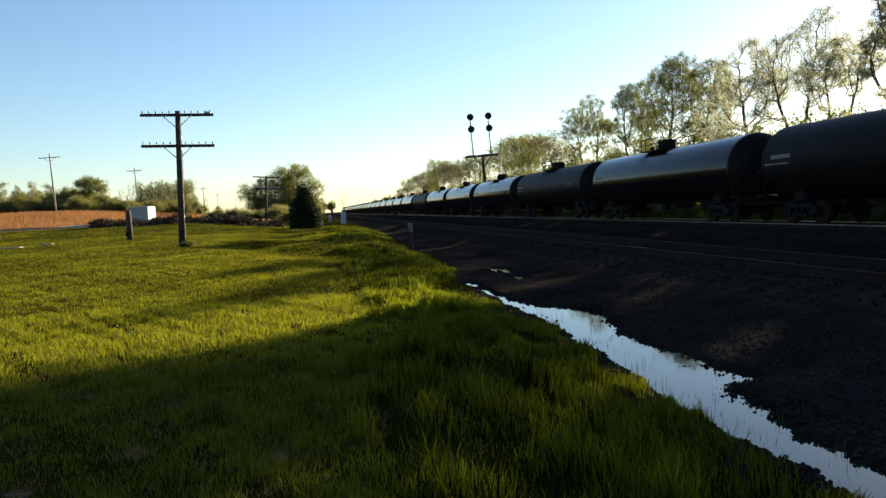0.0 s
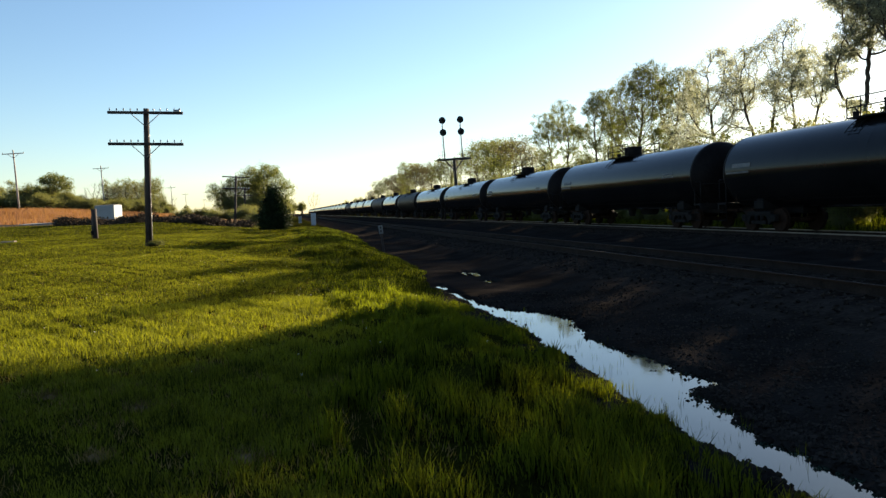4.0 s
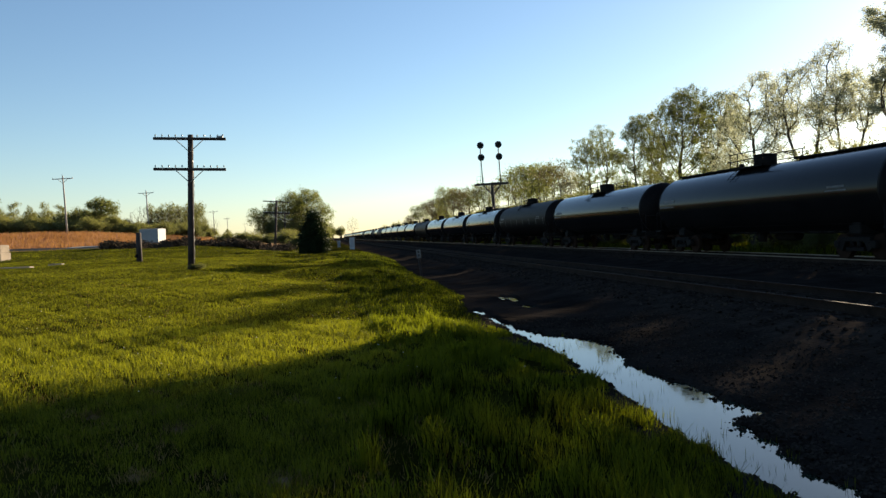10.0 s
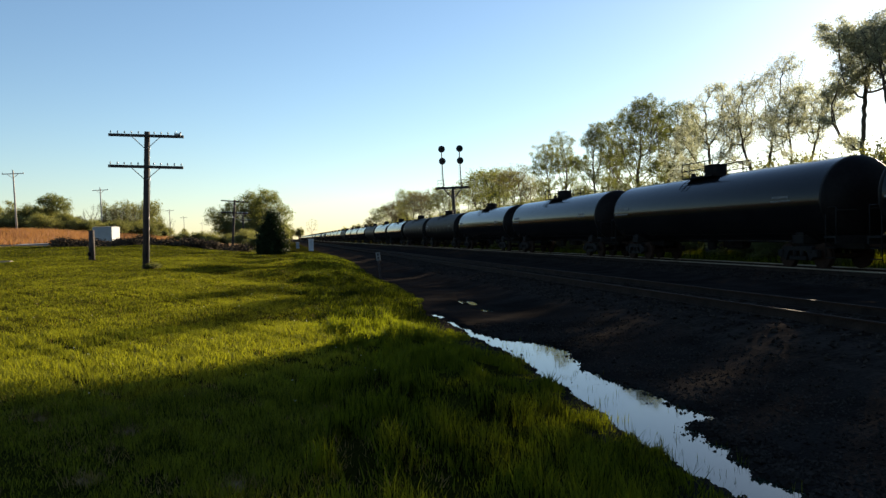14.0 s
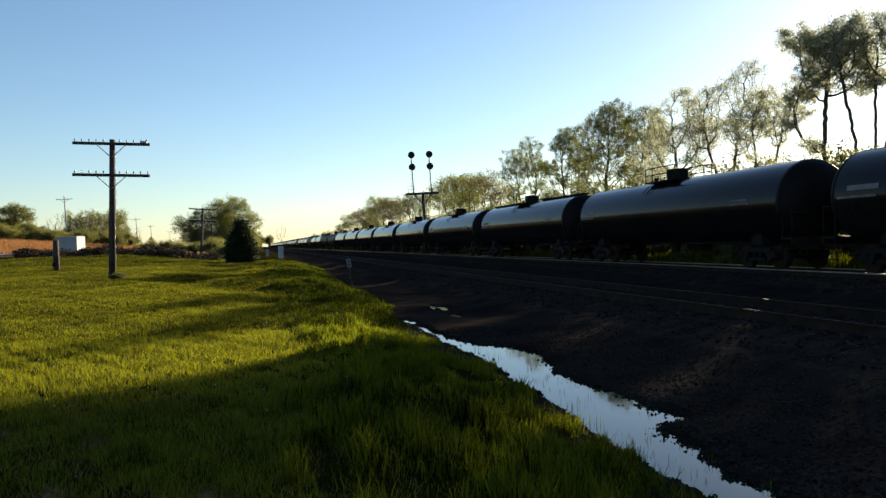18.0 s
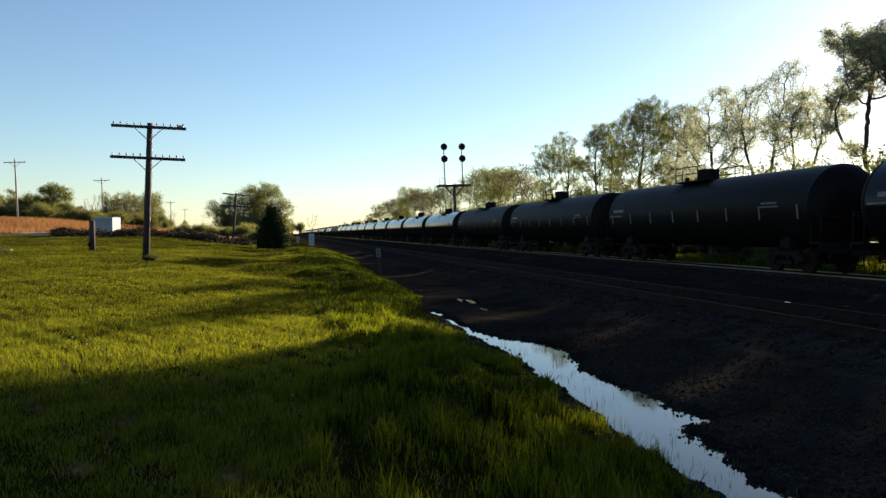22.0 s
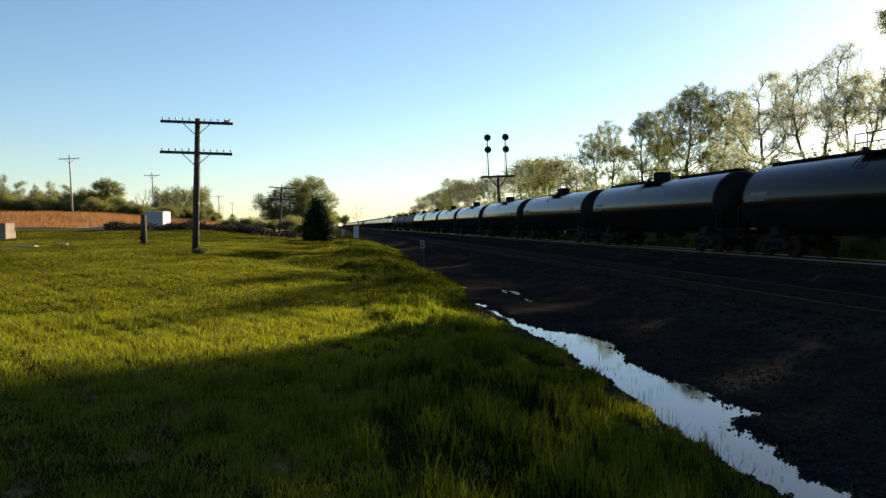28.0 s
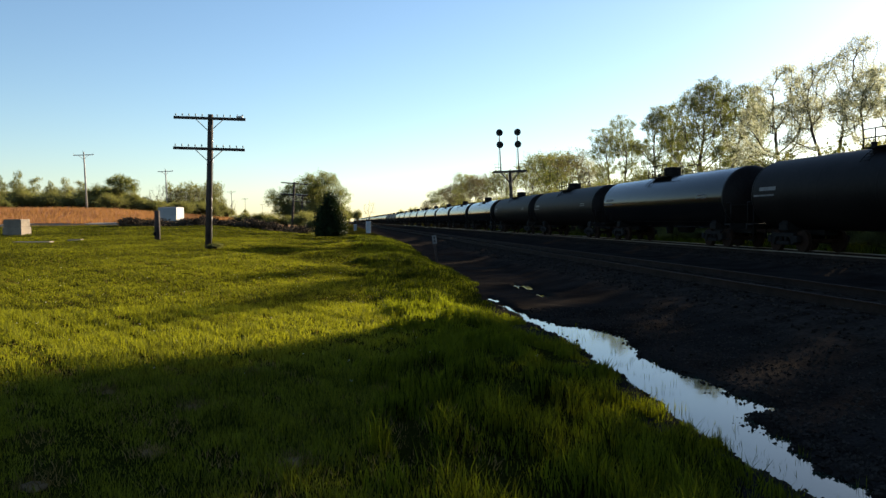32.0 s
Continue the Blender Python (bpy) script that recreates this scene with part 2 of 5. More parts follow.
def puddle_depth(x, y):
    """Above nought inside the puddle along the bank."""
    ragged = 0.03 * np.sin(y * 2.1) + 0.03 * np.sin(y * 5.3 + 1) + 0.04 * np.sin(y * 11 + x * 6) + 0.035 * np.sin(y * 23 + x * 9) + 0.03 * np.sin(y * 41 - x * 17)
    right = 3.58 + 0.18 * ease((y - 5.2) / 1.7) + 0.46 * ease((y - 6.85) / 0.4) - 0.62 * ease((y - 12.6) / 2.6) - 0.20 * np.exp(-((y - 9.6) / 0.9) ** 2) + 0.22 * np.exp(-((y - 12.0) / 0.8) ** 2) + 0.95 * ragged
    left = 3.07 + 0.03 * np.sin(y * 1.7) + 0.035 * np.sin(y * 4.3) + 0.025 * np.sin(y * 13 + x * 7) + 0.02 * np.sin(y * 29 - x * 11) + 0.30 * ease((y - 5.5) / 6)
    along = ease((y - 2.0) / 0.5) * (1 - ease((y - 18.0) / 1.4))
    main = np.minimum(x - left, right - x) * along - 0.12 * (1 - along)
    far = np.maximum(0.10 - np.hypot((x - 5.0) / 0.24, (y - 21.3) / 0.8) * 0.10, 0.10 - np.hypot((x - 4.85) / 0.2, (y - 19.0) / 0.6) * 0.10) + 0.035 * np.sin(x * 19 + y * 9) + 0.03 * np.sin(x * 43 - y * 13) - 0.012
    spit = 0.20 * np.exp(-((x - 4.12) / 0.16) ** 2 - ((y - 10.4) / 0.16) ** 2) + 0.10 * np.exp(-((x - 3.95) / 0.05) ** 2 - ((y - 12.6) / 0.3) ** 2) + 0.16 * np.exp(-((x - 3.62) / 0.12) ** 2 - ((y - 15.9) / 0.22) ** 2) + 0.14 * np.exp(-((x - 3.42) / 0.09) ** 2 - ((y - 17.3) / 0.3) ** 2) + 0.12 * np.exp(-((x - 3.92) / 0.12) ** 2 - ((y - 13.9) / 0.2) ** 2)
    return np.maximum(main - spit, far)


def hollow(x, y):
    """Dark dips in the bank above the water."""
    dips = ((2.55, 9.6, 0.34, 0.75), (2.3, 8.0, 0.20, 0.4), (2.9, 12.6, 0.25, 0.7), (2.6, 6.4, 0.20, 0.40), (2.0, 11.4, 0.25, 0.4), (0.45, 5.7, 0.15, 0.8), (2.8, 14.6, 0.22, 0.6), (1.5, 7.1, 0.2, 0.25))
    more = ease(waves(x * 1.2 + 2, y * 0.9, 1.9) - 0.45) * ease((x - 0.6) / 0.4) * ease((y - 3) / 1) * (1 - ease((y - 15) / 4))
    return sum(np.exp(-((x - a) / c) ** 2 - ((y - b) / d) ** 2) for a, b, c, d in dips) + 0.8 * more


def land(x, y):
    x, y = np.asarray(x, float), np.asarray(y, float)
    u = -x
    lawn = 0.45 * ease((y - 12) / 25) * ease((u + 1) / 6) + 0.85 * ease((y - 25) / 60) * ease((u - 3) / 10)
    lawn = lawn + 2.3 * ease((np.hypot(x, y) - 104) / 45) * ease((u - 14) / 32)
    lawn = lawn + 0.018 * waves(x, y, 1.0) * ease((14 - np.abs(x + 3)) / 10) + 0.05 * ease((y - 14) / 20) * waves(x, y, 0.33)
    lawn = lawn + 0.07 * ease((y - 20) / 12) * (1 - ease((y - 75) / 30)) * waves(x, y, 0.45) * ease((x + 8) / 8)
    lawn = lawn + 0.20 * ease((y - 24) / 8) * np.exp(-((x - 1.0) / 2.2) ** 2) * (1 - ease((y - 60) / 30))
    lawn = lawn + 0.045 * waves(x, y, 2.1) * ease((x - 0.3) / 0.6) * ease((2.9 - x) / 0.6)
    lawn = lawn - 0.10 * hollow(x, y)
    e = edge_of_lawn(y)
    bank = ease((e - x) / 1.5)
    yard = YARD + 0.045 + 0.008 * waves(x, y, 2.3) + 0.004 * waves(x, y, 7.0)
    yard = yard - np.clip(puddle_depth(x, y) * 0.8 + 0.045, 0, 0.10)
    for c in TRACKS:
        yard = np.maximum(yard, 0.05 - np.clip((np.abs(x - c) - 1.55) / 2.4, 0, 1) * 0.4 + 0.012 * waves(x, y, 5))
    beyond = ease((x - 21.5) / 4)
    yard = yard * (1 - beyond) + beyond * (-0.25 + 0.05 * waves(x, y, 0.4))
    return yard * (1 - bank) + lawn * bank


def steps(bounds):
    out = []
    for a, b, d in bounds:
        n = max(1, round((b - a) / d))
        out.extend(a + (b - a) * i / n for i in range(n))
    return out + [bounds[-1][1]]


def build_ground():
    xs = np.array(steps([(-1800, -400, 200), (-400, -100, 20), (-100, -30, 4), (-30, -6, 0.8), (-6, 2.4, 0.25), (2.4, 5.4, 0.06), (5.4, 24, 0.3), (24, 60, 3), (60, 300, 40), (300, 1800, 250)]))
    ys = np.array(steps([(-900, -100, 100), (-100, 0, 10), (0, 3.5, 0.5), (3.5, 20, 0.07), (20, 60, 0.5), (60, 200, 2.5), (200, 600, 20), (600, 3600, 250)]))
    gx, gy = np.meshgrid(xs, ys)
    v = np.stack([gx, gy, land(gx, gy)], -1).reshape(-1, 3)
    nx, ny = len(xs), len(ys)
    i, j = np.meshgrid(np.arange(nx - 1), np.arange(ny - 1))
    q = (j * nx + i).ravel()
    tris = np.concatenate([np.stack([q, q + 1, q + nx + 1], 1), np.stack([q, q + nx + 1, q + nx], 1)])
    me = quick_mesh("ground", v, tris, SOIL, True)
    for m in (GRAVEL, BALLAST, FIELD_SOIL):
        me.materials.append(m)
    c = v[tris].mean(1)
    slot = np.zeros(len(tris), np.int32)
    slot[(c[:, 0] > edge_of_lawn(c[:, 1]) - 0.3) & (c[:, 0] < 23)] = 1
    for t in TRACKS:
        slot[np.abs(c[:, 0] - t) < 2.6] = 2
    slot[(np.hypot(c[:, 0], c[:, 1]) > 103) & (c[:, 0] < -6)] = 3
    me.polygons.foreach_set("material_index", slot)
    tagged(new("ground", me), "grassy ground with a dark gravel yard beside the rails", "ground", kind="structure")


build_ground()


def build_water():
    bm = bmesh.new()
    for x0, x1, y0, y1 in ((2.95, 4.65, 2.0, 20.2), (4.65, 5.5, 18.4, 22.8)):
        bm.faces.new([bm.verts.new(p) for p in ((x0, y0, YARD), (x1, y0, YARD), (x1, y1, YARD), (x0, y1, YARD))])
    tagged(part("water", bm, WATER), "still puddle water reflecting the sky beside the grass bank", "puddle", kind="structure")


build_water()


def build_road():
    ends = (Vector((-75, 62, 0)), Vector((-27, 96, 0)), Vector((-15, 110, 0)))
    pts = [ends[0].lerp(ends[1], i / 20) for i in range(20)] + [ends[1].lerp(ends[2], i / 8) for i in range(9)]
    verts, faces = [], []
    for i, p in enumerate(pts):
        d = (pts[min(i + 1, len(pts) - 1)] - pts[max(i - 1, 0)]).normalized()
        side = Vector((d.y, -d.x, 0))
        z = float(land(p.x, p.y)) + 0.34
        for k in (-3.0, 3.0):
            verts += [tuple(p + side * k + Vector((0, 0, z))), tuple(p + side * k * 1.1 + Vector((0, 0, z - 0.7)))]
        if i:
            b = 4 * (i - 1)
            faces += [(b, b + 2, b + 6, b + 4), (b + 1, b, b + 4, b + 5), (b + 2, b + 3, b + 7, b + 6)]
    tagged(part_raw("road", verts, faces, ASPHALT), "pale grey country road on a low bank", "road", kind="structure")


build_road()


# ---- railway tracks ----
def build_track(x, busy):
    tr = thing("railway_track", pose(x, 0, 0), "rusty steel rails on dark sleepers in ballast" if not busy else "steel rails with polished heads under the train", "railway track", "railway tracks", "structure")
    for s in (-0.7525, 0.7525):
        bm = bmesh.new()
        box(bm, (s, 300, RAIL_TOP - 0.022), (0.072, 2600, 0.036))
        rail = part("rail", bm, POLISHED if busy else RUST, tr)
        bm = bmesh.new()
        box(bm, (s, 300, RAIL_TOP - 0.10), (0.018, 2600, 0.12))
        part("rail_web", bm, RAIL, rail)
        bm = bmesh.new()
        box(bm, (s, 300, RAIL_TOP - 0.172), (0.14, 2600, 0.024))
        part("rail_foot", bm, RAIL, rail)
    bm = bmesh.new()
    box(bm, (0, 0, -0.035), (2.6, 0.23, 0.18), bevel=0.012)
    first = part("sleeper", bm, TIE_WOOD, tr)
    first.location = (0, 6, 0)
    for i in range(1, 130):
        o = first.copy()
        scene.collection.objects.link(o)
        o.location = (random.uniform(-0.03, 0.03), 6 + 0.55 * i, random.uniform(-0.012, 0.008))
        o.rotation_euler = (0, 0, random.uniform(-0.02, 0.02))
    bm = bmesh.new()
    for i in range(130, 420):
        box(bm, (0, 6 + 0.55 * i, -0.03), (2.6, 0.23, 0.18))
    tagged(part("far_sleepers", bm, TIE_WOOD, tr), kind="stuff")


build_track(TRACKS[0], False)
build_track(TRACKS[1], True)


# ---- tank cars ----
PITCH, SPEED, PHASE = 18.55, 23.28, -8.30     # car length over couplers, metres a second, first joint at the start
RADIUS, AXIS = 1.425, 2.255                   # tank radius, height of its axis over the rail
HALF = PITCH / 2
DOME = 0.55                                   # the manway stands a little off the middle


def tank_car(paint, name_label, walkway, strips):
    car = thing("tank_car", Matrix.Identity(4), name_label, "tank car", "cars of the tank train")
    bm = bmesh.new()
    straight = HALF - 1.35
    lathe(bm, [(RADIUS, -straight + 2 * straight * i / 8) for i in range(9)], 56, "Y")
    bmesh.ops.delete(bm, geom=[f for f in bm.faces if len(f.verts) > 4], context="FACES_ONLY")
    bmesh.ops.translate(bm, verts=bm.verts, vec=(0, 0, AXIS))
    tank = part("tank", bm, paint, car)
    for s in (-1, 1):
        bm = bmesh.new()
        lathe(bm, [(RADIUS * math.sin(math.pi / 2 * i / 9) + 0.01, s * (straight + 0.72 * math.cos(math.pi / 2 * i / 9))) for i in range(9)] + [(RADIUS, s * straight)], 56, "Y")
        bmesh.ops.translate(bm, verts=bm.verts, vec=(0, 0, AXIS))
        part("tank_head", bm, BLACK_MATT, car, "dull dirty rounded tank end")
    for y in (-straight / 2.2, 0.4, straight / 2.2):
        bm = bmesh.new()
        rings = [(RADIUS + 0.001, y - 0.05), (RADIUS + 0.003, y - 0.02), (RADIUS + 0.003, y + 0.02), (RADIUS + 0.001, y + 0.05)]
        lathe(bm, rings, 56, "Y")
        bmesh.ops.delete(bm, geom=[f for f in bm.faces if len(f.verts) > 4], context="FACES_ONLY")
        bmesh.ops.translate(bm, verts=bm.verts, vec=(0, 0, AXIS))
        part("weld_band", bm, paint, tank)
    top = AXIS + RADIUS
    bm = bmesh.new()
    lathe(bm, [(0.46, top - 0.2), (0.46, top + 0.36), (0.43, top + 0.42), (0.22, top + 0.46)], 20)
    bmesh.ops.translate(bm, verts=bm.verts, vec=(0, DOME, 0))
    dome = part("manway_housing", bm, BLACK_IRON, car)
    bm = bmesh.new()
    lathe(bm, [(0.48, top + 0.40), (0.48, top + 0.45), (0.18, top + 0.50)], 20)
    bmesh.ops.translate(bm, verts=bm.verts, vec=(0, DOME, 0))
    part("lid", bm, BLACK_IRON, dome)
    for s in (-1, 1):
        bm = bmesh.new()
        box(bm, (s * 0.62, DOME, top - 0.06), (0.55, 2.5, 0.05))
        plat = part("platform", bm, BLACK_IRON, car)
        bm = bmesh.new()
        for y in (-1.25, -0.65, 0.65, 1.25):
            rod(bm, (s * 0.88, DOME + y, top - 0.08), (s * 0.88, DOME + y, top + 0.56), 0.020, seg=6)
        for z in (0.56, 0.26):
            rod(bm, (s * 0.88, DOME - 1.25, top + z), (s * 0.88, DOME + 1.25, top + z), 0.020, seg=6)
        part("safety_rail", bm, BLACK_IRON, plat)
        bm = bmesh.new()
        for k in (-0.22, 0.22):
            pts = [(s * (RADIUS + 0.07) * math.sin(a), 1.3 + k, AXIS + (RADIUS + 0.07) * math.cos(a)) for a in [0.45 + 0.12 * i for i in range(5)]]
            for p, q in zip(pts, pts[1:]):
                rod(bm, p, q, 0.014, seg=5)
        for i in range(5):
            a = 0.5 + 0.1 * i
            p = (s * (RADIUS + 0.07) * math.sin(a), 1.08, AXIS + (RADIUS + 0.07) * math.cos(a))
            rod(bm, p, (p[0], 1.52, p[2]), 0.010, seg=5)
        part("ladder", bm, BLACK_IRON, car)
    bm = bmesh.new()
    rod(bm, (0.1, 2.6, top - 0.05), (0.1, 2.6, top + 0.2), 0.10, 0.10, 10)
    rod(bm, (0.1, 2.6, top + 0.2), (0.1, 2.6, top + 0.25), 0.13, 0.08, 10)
    part("relief_valve", bm, BLACK_IRON, car)
    if walkway:
        for s in (-1, 1):
            bm = bmesh.new()
            box(bm, (0, s * (straight + 1.9) / 2, top + 0.06), (0.6, straight - 1.9, 0.05))
            for i in range(6):
                y = s * (2.2 + (straight - 2.4) * i / 5)
                box(bm, (0, y, top + 0.0), (0.5, 0.06, 0.1))
            part("running_board", bm, BLACK_IRON, car)
    for s in (-1, 1):
        bm = bmesh.new()
        box(bm, (0, s * (HALF - 2.6), 0.86), (0.56, 3.7, 0.42), bevel=0.02)
        part("stub_sill", bm, BLACK_IRON, car)
        bm = bmesh.new()
        box(bm, (0, s * (HALF - 2.95), 0.98), (2.1, 0.6, 0.3), bevel=0.03)
        for k in (-1, 1):
            box(bm, (k * 0.8, s * (HALF - 2.95), 1.18), (0.35, 0.4, 0.4))
        part("bolster", bm, BLACK_IRON, car)
        bm = bmesh.new()
        box(bm, (0, s * (HALF - 0.95), 1.06), (2.7, 0.55, 0.07))
        box(bm, (0, s * (HALF - 0.70), 0.96), (2.7, 0.06, 0.22))
        for k in (-1, 1):
            rod(bm, (k * 1.3, s * (HALF - 0.72), 1.0), (k * 1.3, s * (HALF - 0.72), 2.0), 0.02, seg=6)
            rod(bm, (k * 1.3, s * (HALF - 1.2), 0.35), (k * 1.3, s * (HALF - 1.2), 2.0), 0.02, seg=6)
            rod(bm, (k * 1.3, s * (HALF - 1.2), 2.0), (k * 1.3, s * (HALF - 0.72), 2.0), 0.02, seg=6)
            for z in (0.4, 0.72):
                rod(bm, (k * 1.3, s * (HALF - 1.2), z), (k * 1.3, s * (HALF - 0.75), z), 0.02, seg=6)
        rod(bm, (-1.3, s * (HALF - 0.72), 1.9), (1.3, s * (HALF - 0.72), 1.9), 0.02, seg=6)
        part("end_platform", bm, BLACK_IRON, car)
        bm = bmesh.new()
        box(bm, (0, s * (HALF - 0.45), 0.82), (0.2, 0.75, 0.2), bevel=0.02)
        box(bm, (0, s * (HALF - 0.06), 0.82), (0.32, 0.16, 0.3), bevel=0.03)
        part("coupler", bm, RUST, car)
        truck = new("truck")
        truck.parent = car
        truck.location = (0, s * (HALF - 2.95), 0)
        for k in (-1, 1):
            bm = bmesh.new()
            box(bm, (k * 1.0, 0, 0.66), (0.14, 1.5, 0.16), bevel=0.02)
            box(bm, (k * 1.0, 0, 0.34), (0.14, 0.9, 0.14), bevel=0.02)
            for j in (-1, 1):
                box(bm, (k * 1.0, j * 0.62, 0.5), (0.13, 0.2, 0.42), Matrix.Rotation(j * 0.5, 4, "X"))
                box(bm, (k * 1.0, j * 0.89, 0.5), (0.2, 0.28, 0.26), bevel=0.03)
                rod(bm, (k * 1.0, j * 0.17, 0.38), (k * 1.0, j * 0.17, 0.62), 0.08, seg=8)
            part("side_frame", bm, BLACK_IRON, truck)
            for j in (-1, 1):
                bm = bmesh.new()
                x = k * 0.75
                rod(bm, (x - 0.065, j * 0.89, 0.42), (x + 0.065, j * 0.89, 0.42), 0.42, 0.42, 24)
                rod(bm, (x - k * 0.065, j * 0.89, 0.42), (x - k * 0.095, j * 0.89, 0.42), 0.45, 0.45, 24)
                rod(bm, (x, j * 0.89, 0.42), (x - k * 0.75, j * 0.89, 0.42), 0.08, 0.08, 8)
                part("wheel", bm, RUST, truck)
    bm = bmesh.new()
    rod(bm, (0.35, -1.1, 0.78), (0.35, 0.2, 0.78), 0.22, seg=12)
    part("brake_reservoir", bm, BLACK_IRON, car)
    bm = bmesh.new()
    rod(bm, (0, 0.9, 0.5), (0, 0.9, 0.9), 0.16, 0.22, 10)
    part("outlet_valve", bm, BLACK_IRON, car)
    for s in (-1, 1):
        def bar(y, a, w, h, nm, mat, n=1):
            m = bmesh.new()
            r = RADIUS + 0.010
            turn = Matrix.Rotation(-s * a, 4, "Y")
            for i in range(n):
                box(m, (s * r * math.cos(a), y - w / 2 + w * (i + 0.5) / n, AXIS + r * math.sin(a)), (0.006, w / n * (0.68 if n > 1 else 1), h), turn)
            part(nm, m, mat, car)
        y0 = s * (-straight + 1.1)
        for y, a, w, h in ((y0, 0.16, 1.2, 0.15), (y0 + 0.25, -0.02, 1.5, 0.07), (s * (straight - 2.0), 0.12, 0.9, 0.07), (s * (straight - 2.0), 0.03, 1.1, 0.05)):
            bar(y, a, w, h, "stencilled_line", STENCIL)
        if strips:
            for i in range(8):
                bar(-straight + 0.4 + (2 * straight - 0.8) * i / 7, -0.12, 0.09, 0.5, "reflective_strip", STENCIL)
    return car


DULL = {7, 3, 1, -5, -9, -12, -13, -24, -25, -26, -36, -37, -39}
STRIPED = {-24, -25, -26, -12, -13, -9}
BOARDED = {-20, -33, -34, -8, -11}
TRAIN = []


def build_train():
    made = {}
    for k in range(-41, 31):
        kind = (k in DULL, k in BOARDED, k in STRIPED)
        at = pose(TRACKS[1], PHASE + PITCH * (k + 0.5), RAIL_TOP)
        if kind in made:
            car = copy_thing(made[kind], at)
        else:
            words = ("dull sooty black tank car" if kind[0] else "glossy black tank car ")
            words += " with a running board on top" if kind[1] else " with pale reflective strips" if kind[2] else " rolling on the far track"
            car = tank_car(BLACK_MATT if kind[0] else BLACK_GLOSS, words, kind[1], kind[2])
            car.matrix_basis = at
            made[kind] = car
        TRAIN.append((car, k))


build_train()


# ---- trees ----
def tube_mesh(segs, sides=5):
    """Tapered limbs: segs of (a, b, ra, rb) as one set of triangles."""
    verts, tris = [], []
    ring = [(math.cos(2 * math.pi * i / sides), math.sin(2 * math.pi * i / sides)) for i in range(sides)]
    for a, b, ra, rb in segs:
        q = (b - a).to_track_quat("Z", "Y")
        u, v = q @ Vector((1, 0, 0)), q @ Vector((0, 1, 0))
        o = len(verts)
        verts += [a + (u * c + v * s) * ra for c, s in ring] + [b + (u * c + v * s) * rb for c, s in ring]
        for i in range(sides):
            j = (i + 1) % sides
            tris += [(o + i, o + j, o + sides + j), (o + i, o + sides + j, o + sides + i)]
    return np.array([tuple(v) for v in verts]), np.array(tris)


def leaf_mesh(rng, centres, per, spread, size, flat=0.8):
    """Small four-cornered leaves strewn round the twig ends."""
    c = np.repeat(centres, per, 0)
    c = c + rng.normal(0, 1, c.shape) * spread * np.array([1, 1, flat])
    n = len(c)
    a = rng.normal(0, 1, (n, 3))
    a /= np.linalg.norm(a, axis=1)[:, None]
    b = np.cross(a, rng.normal(0, 1, (n, 3)))
    b /= np.linalg.norm(b, axis=1)[:, None]
    s = (size * rng.uniform(0.6, 1.4, n))[:, None]
    v = np.stack([c - a * s, c + b * s * 0.45, c + a * s, c - b * s * 0.45], 1).reshape(-1, 3)
    i = np.arange(n)[:, None] * 4
    return v, np.concatenate([i + [0, 1, 2], i + [0, 2, 3]])


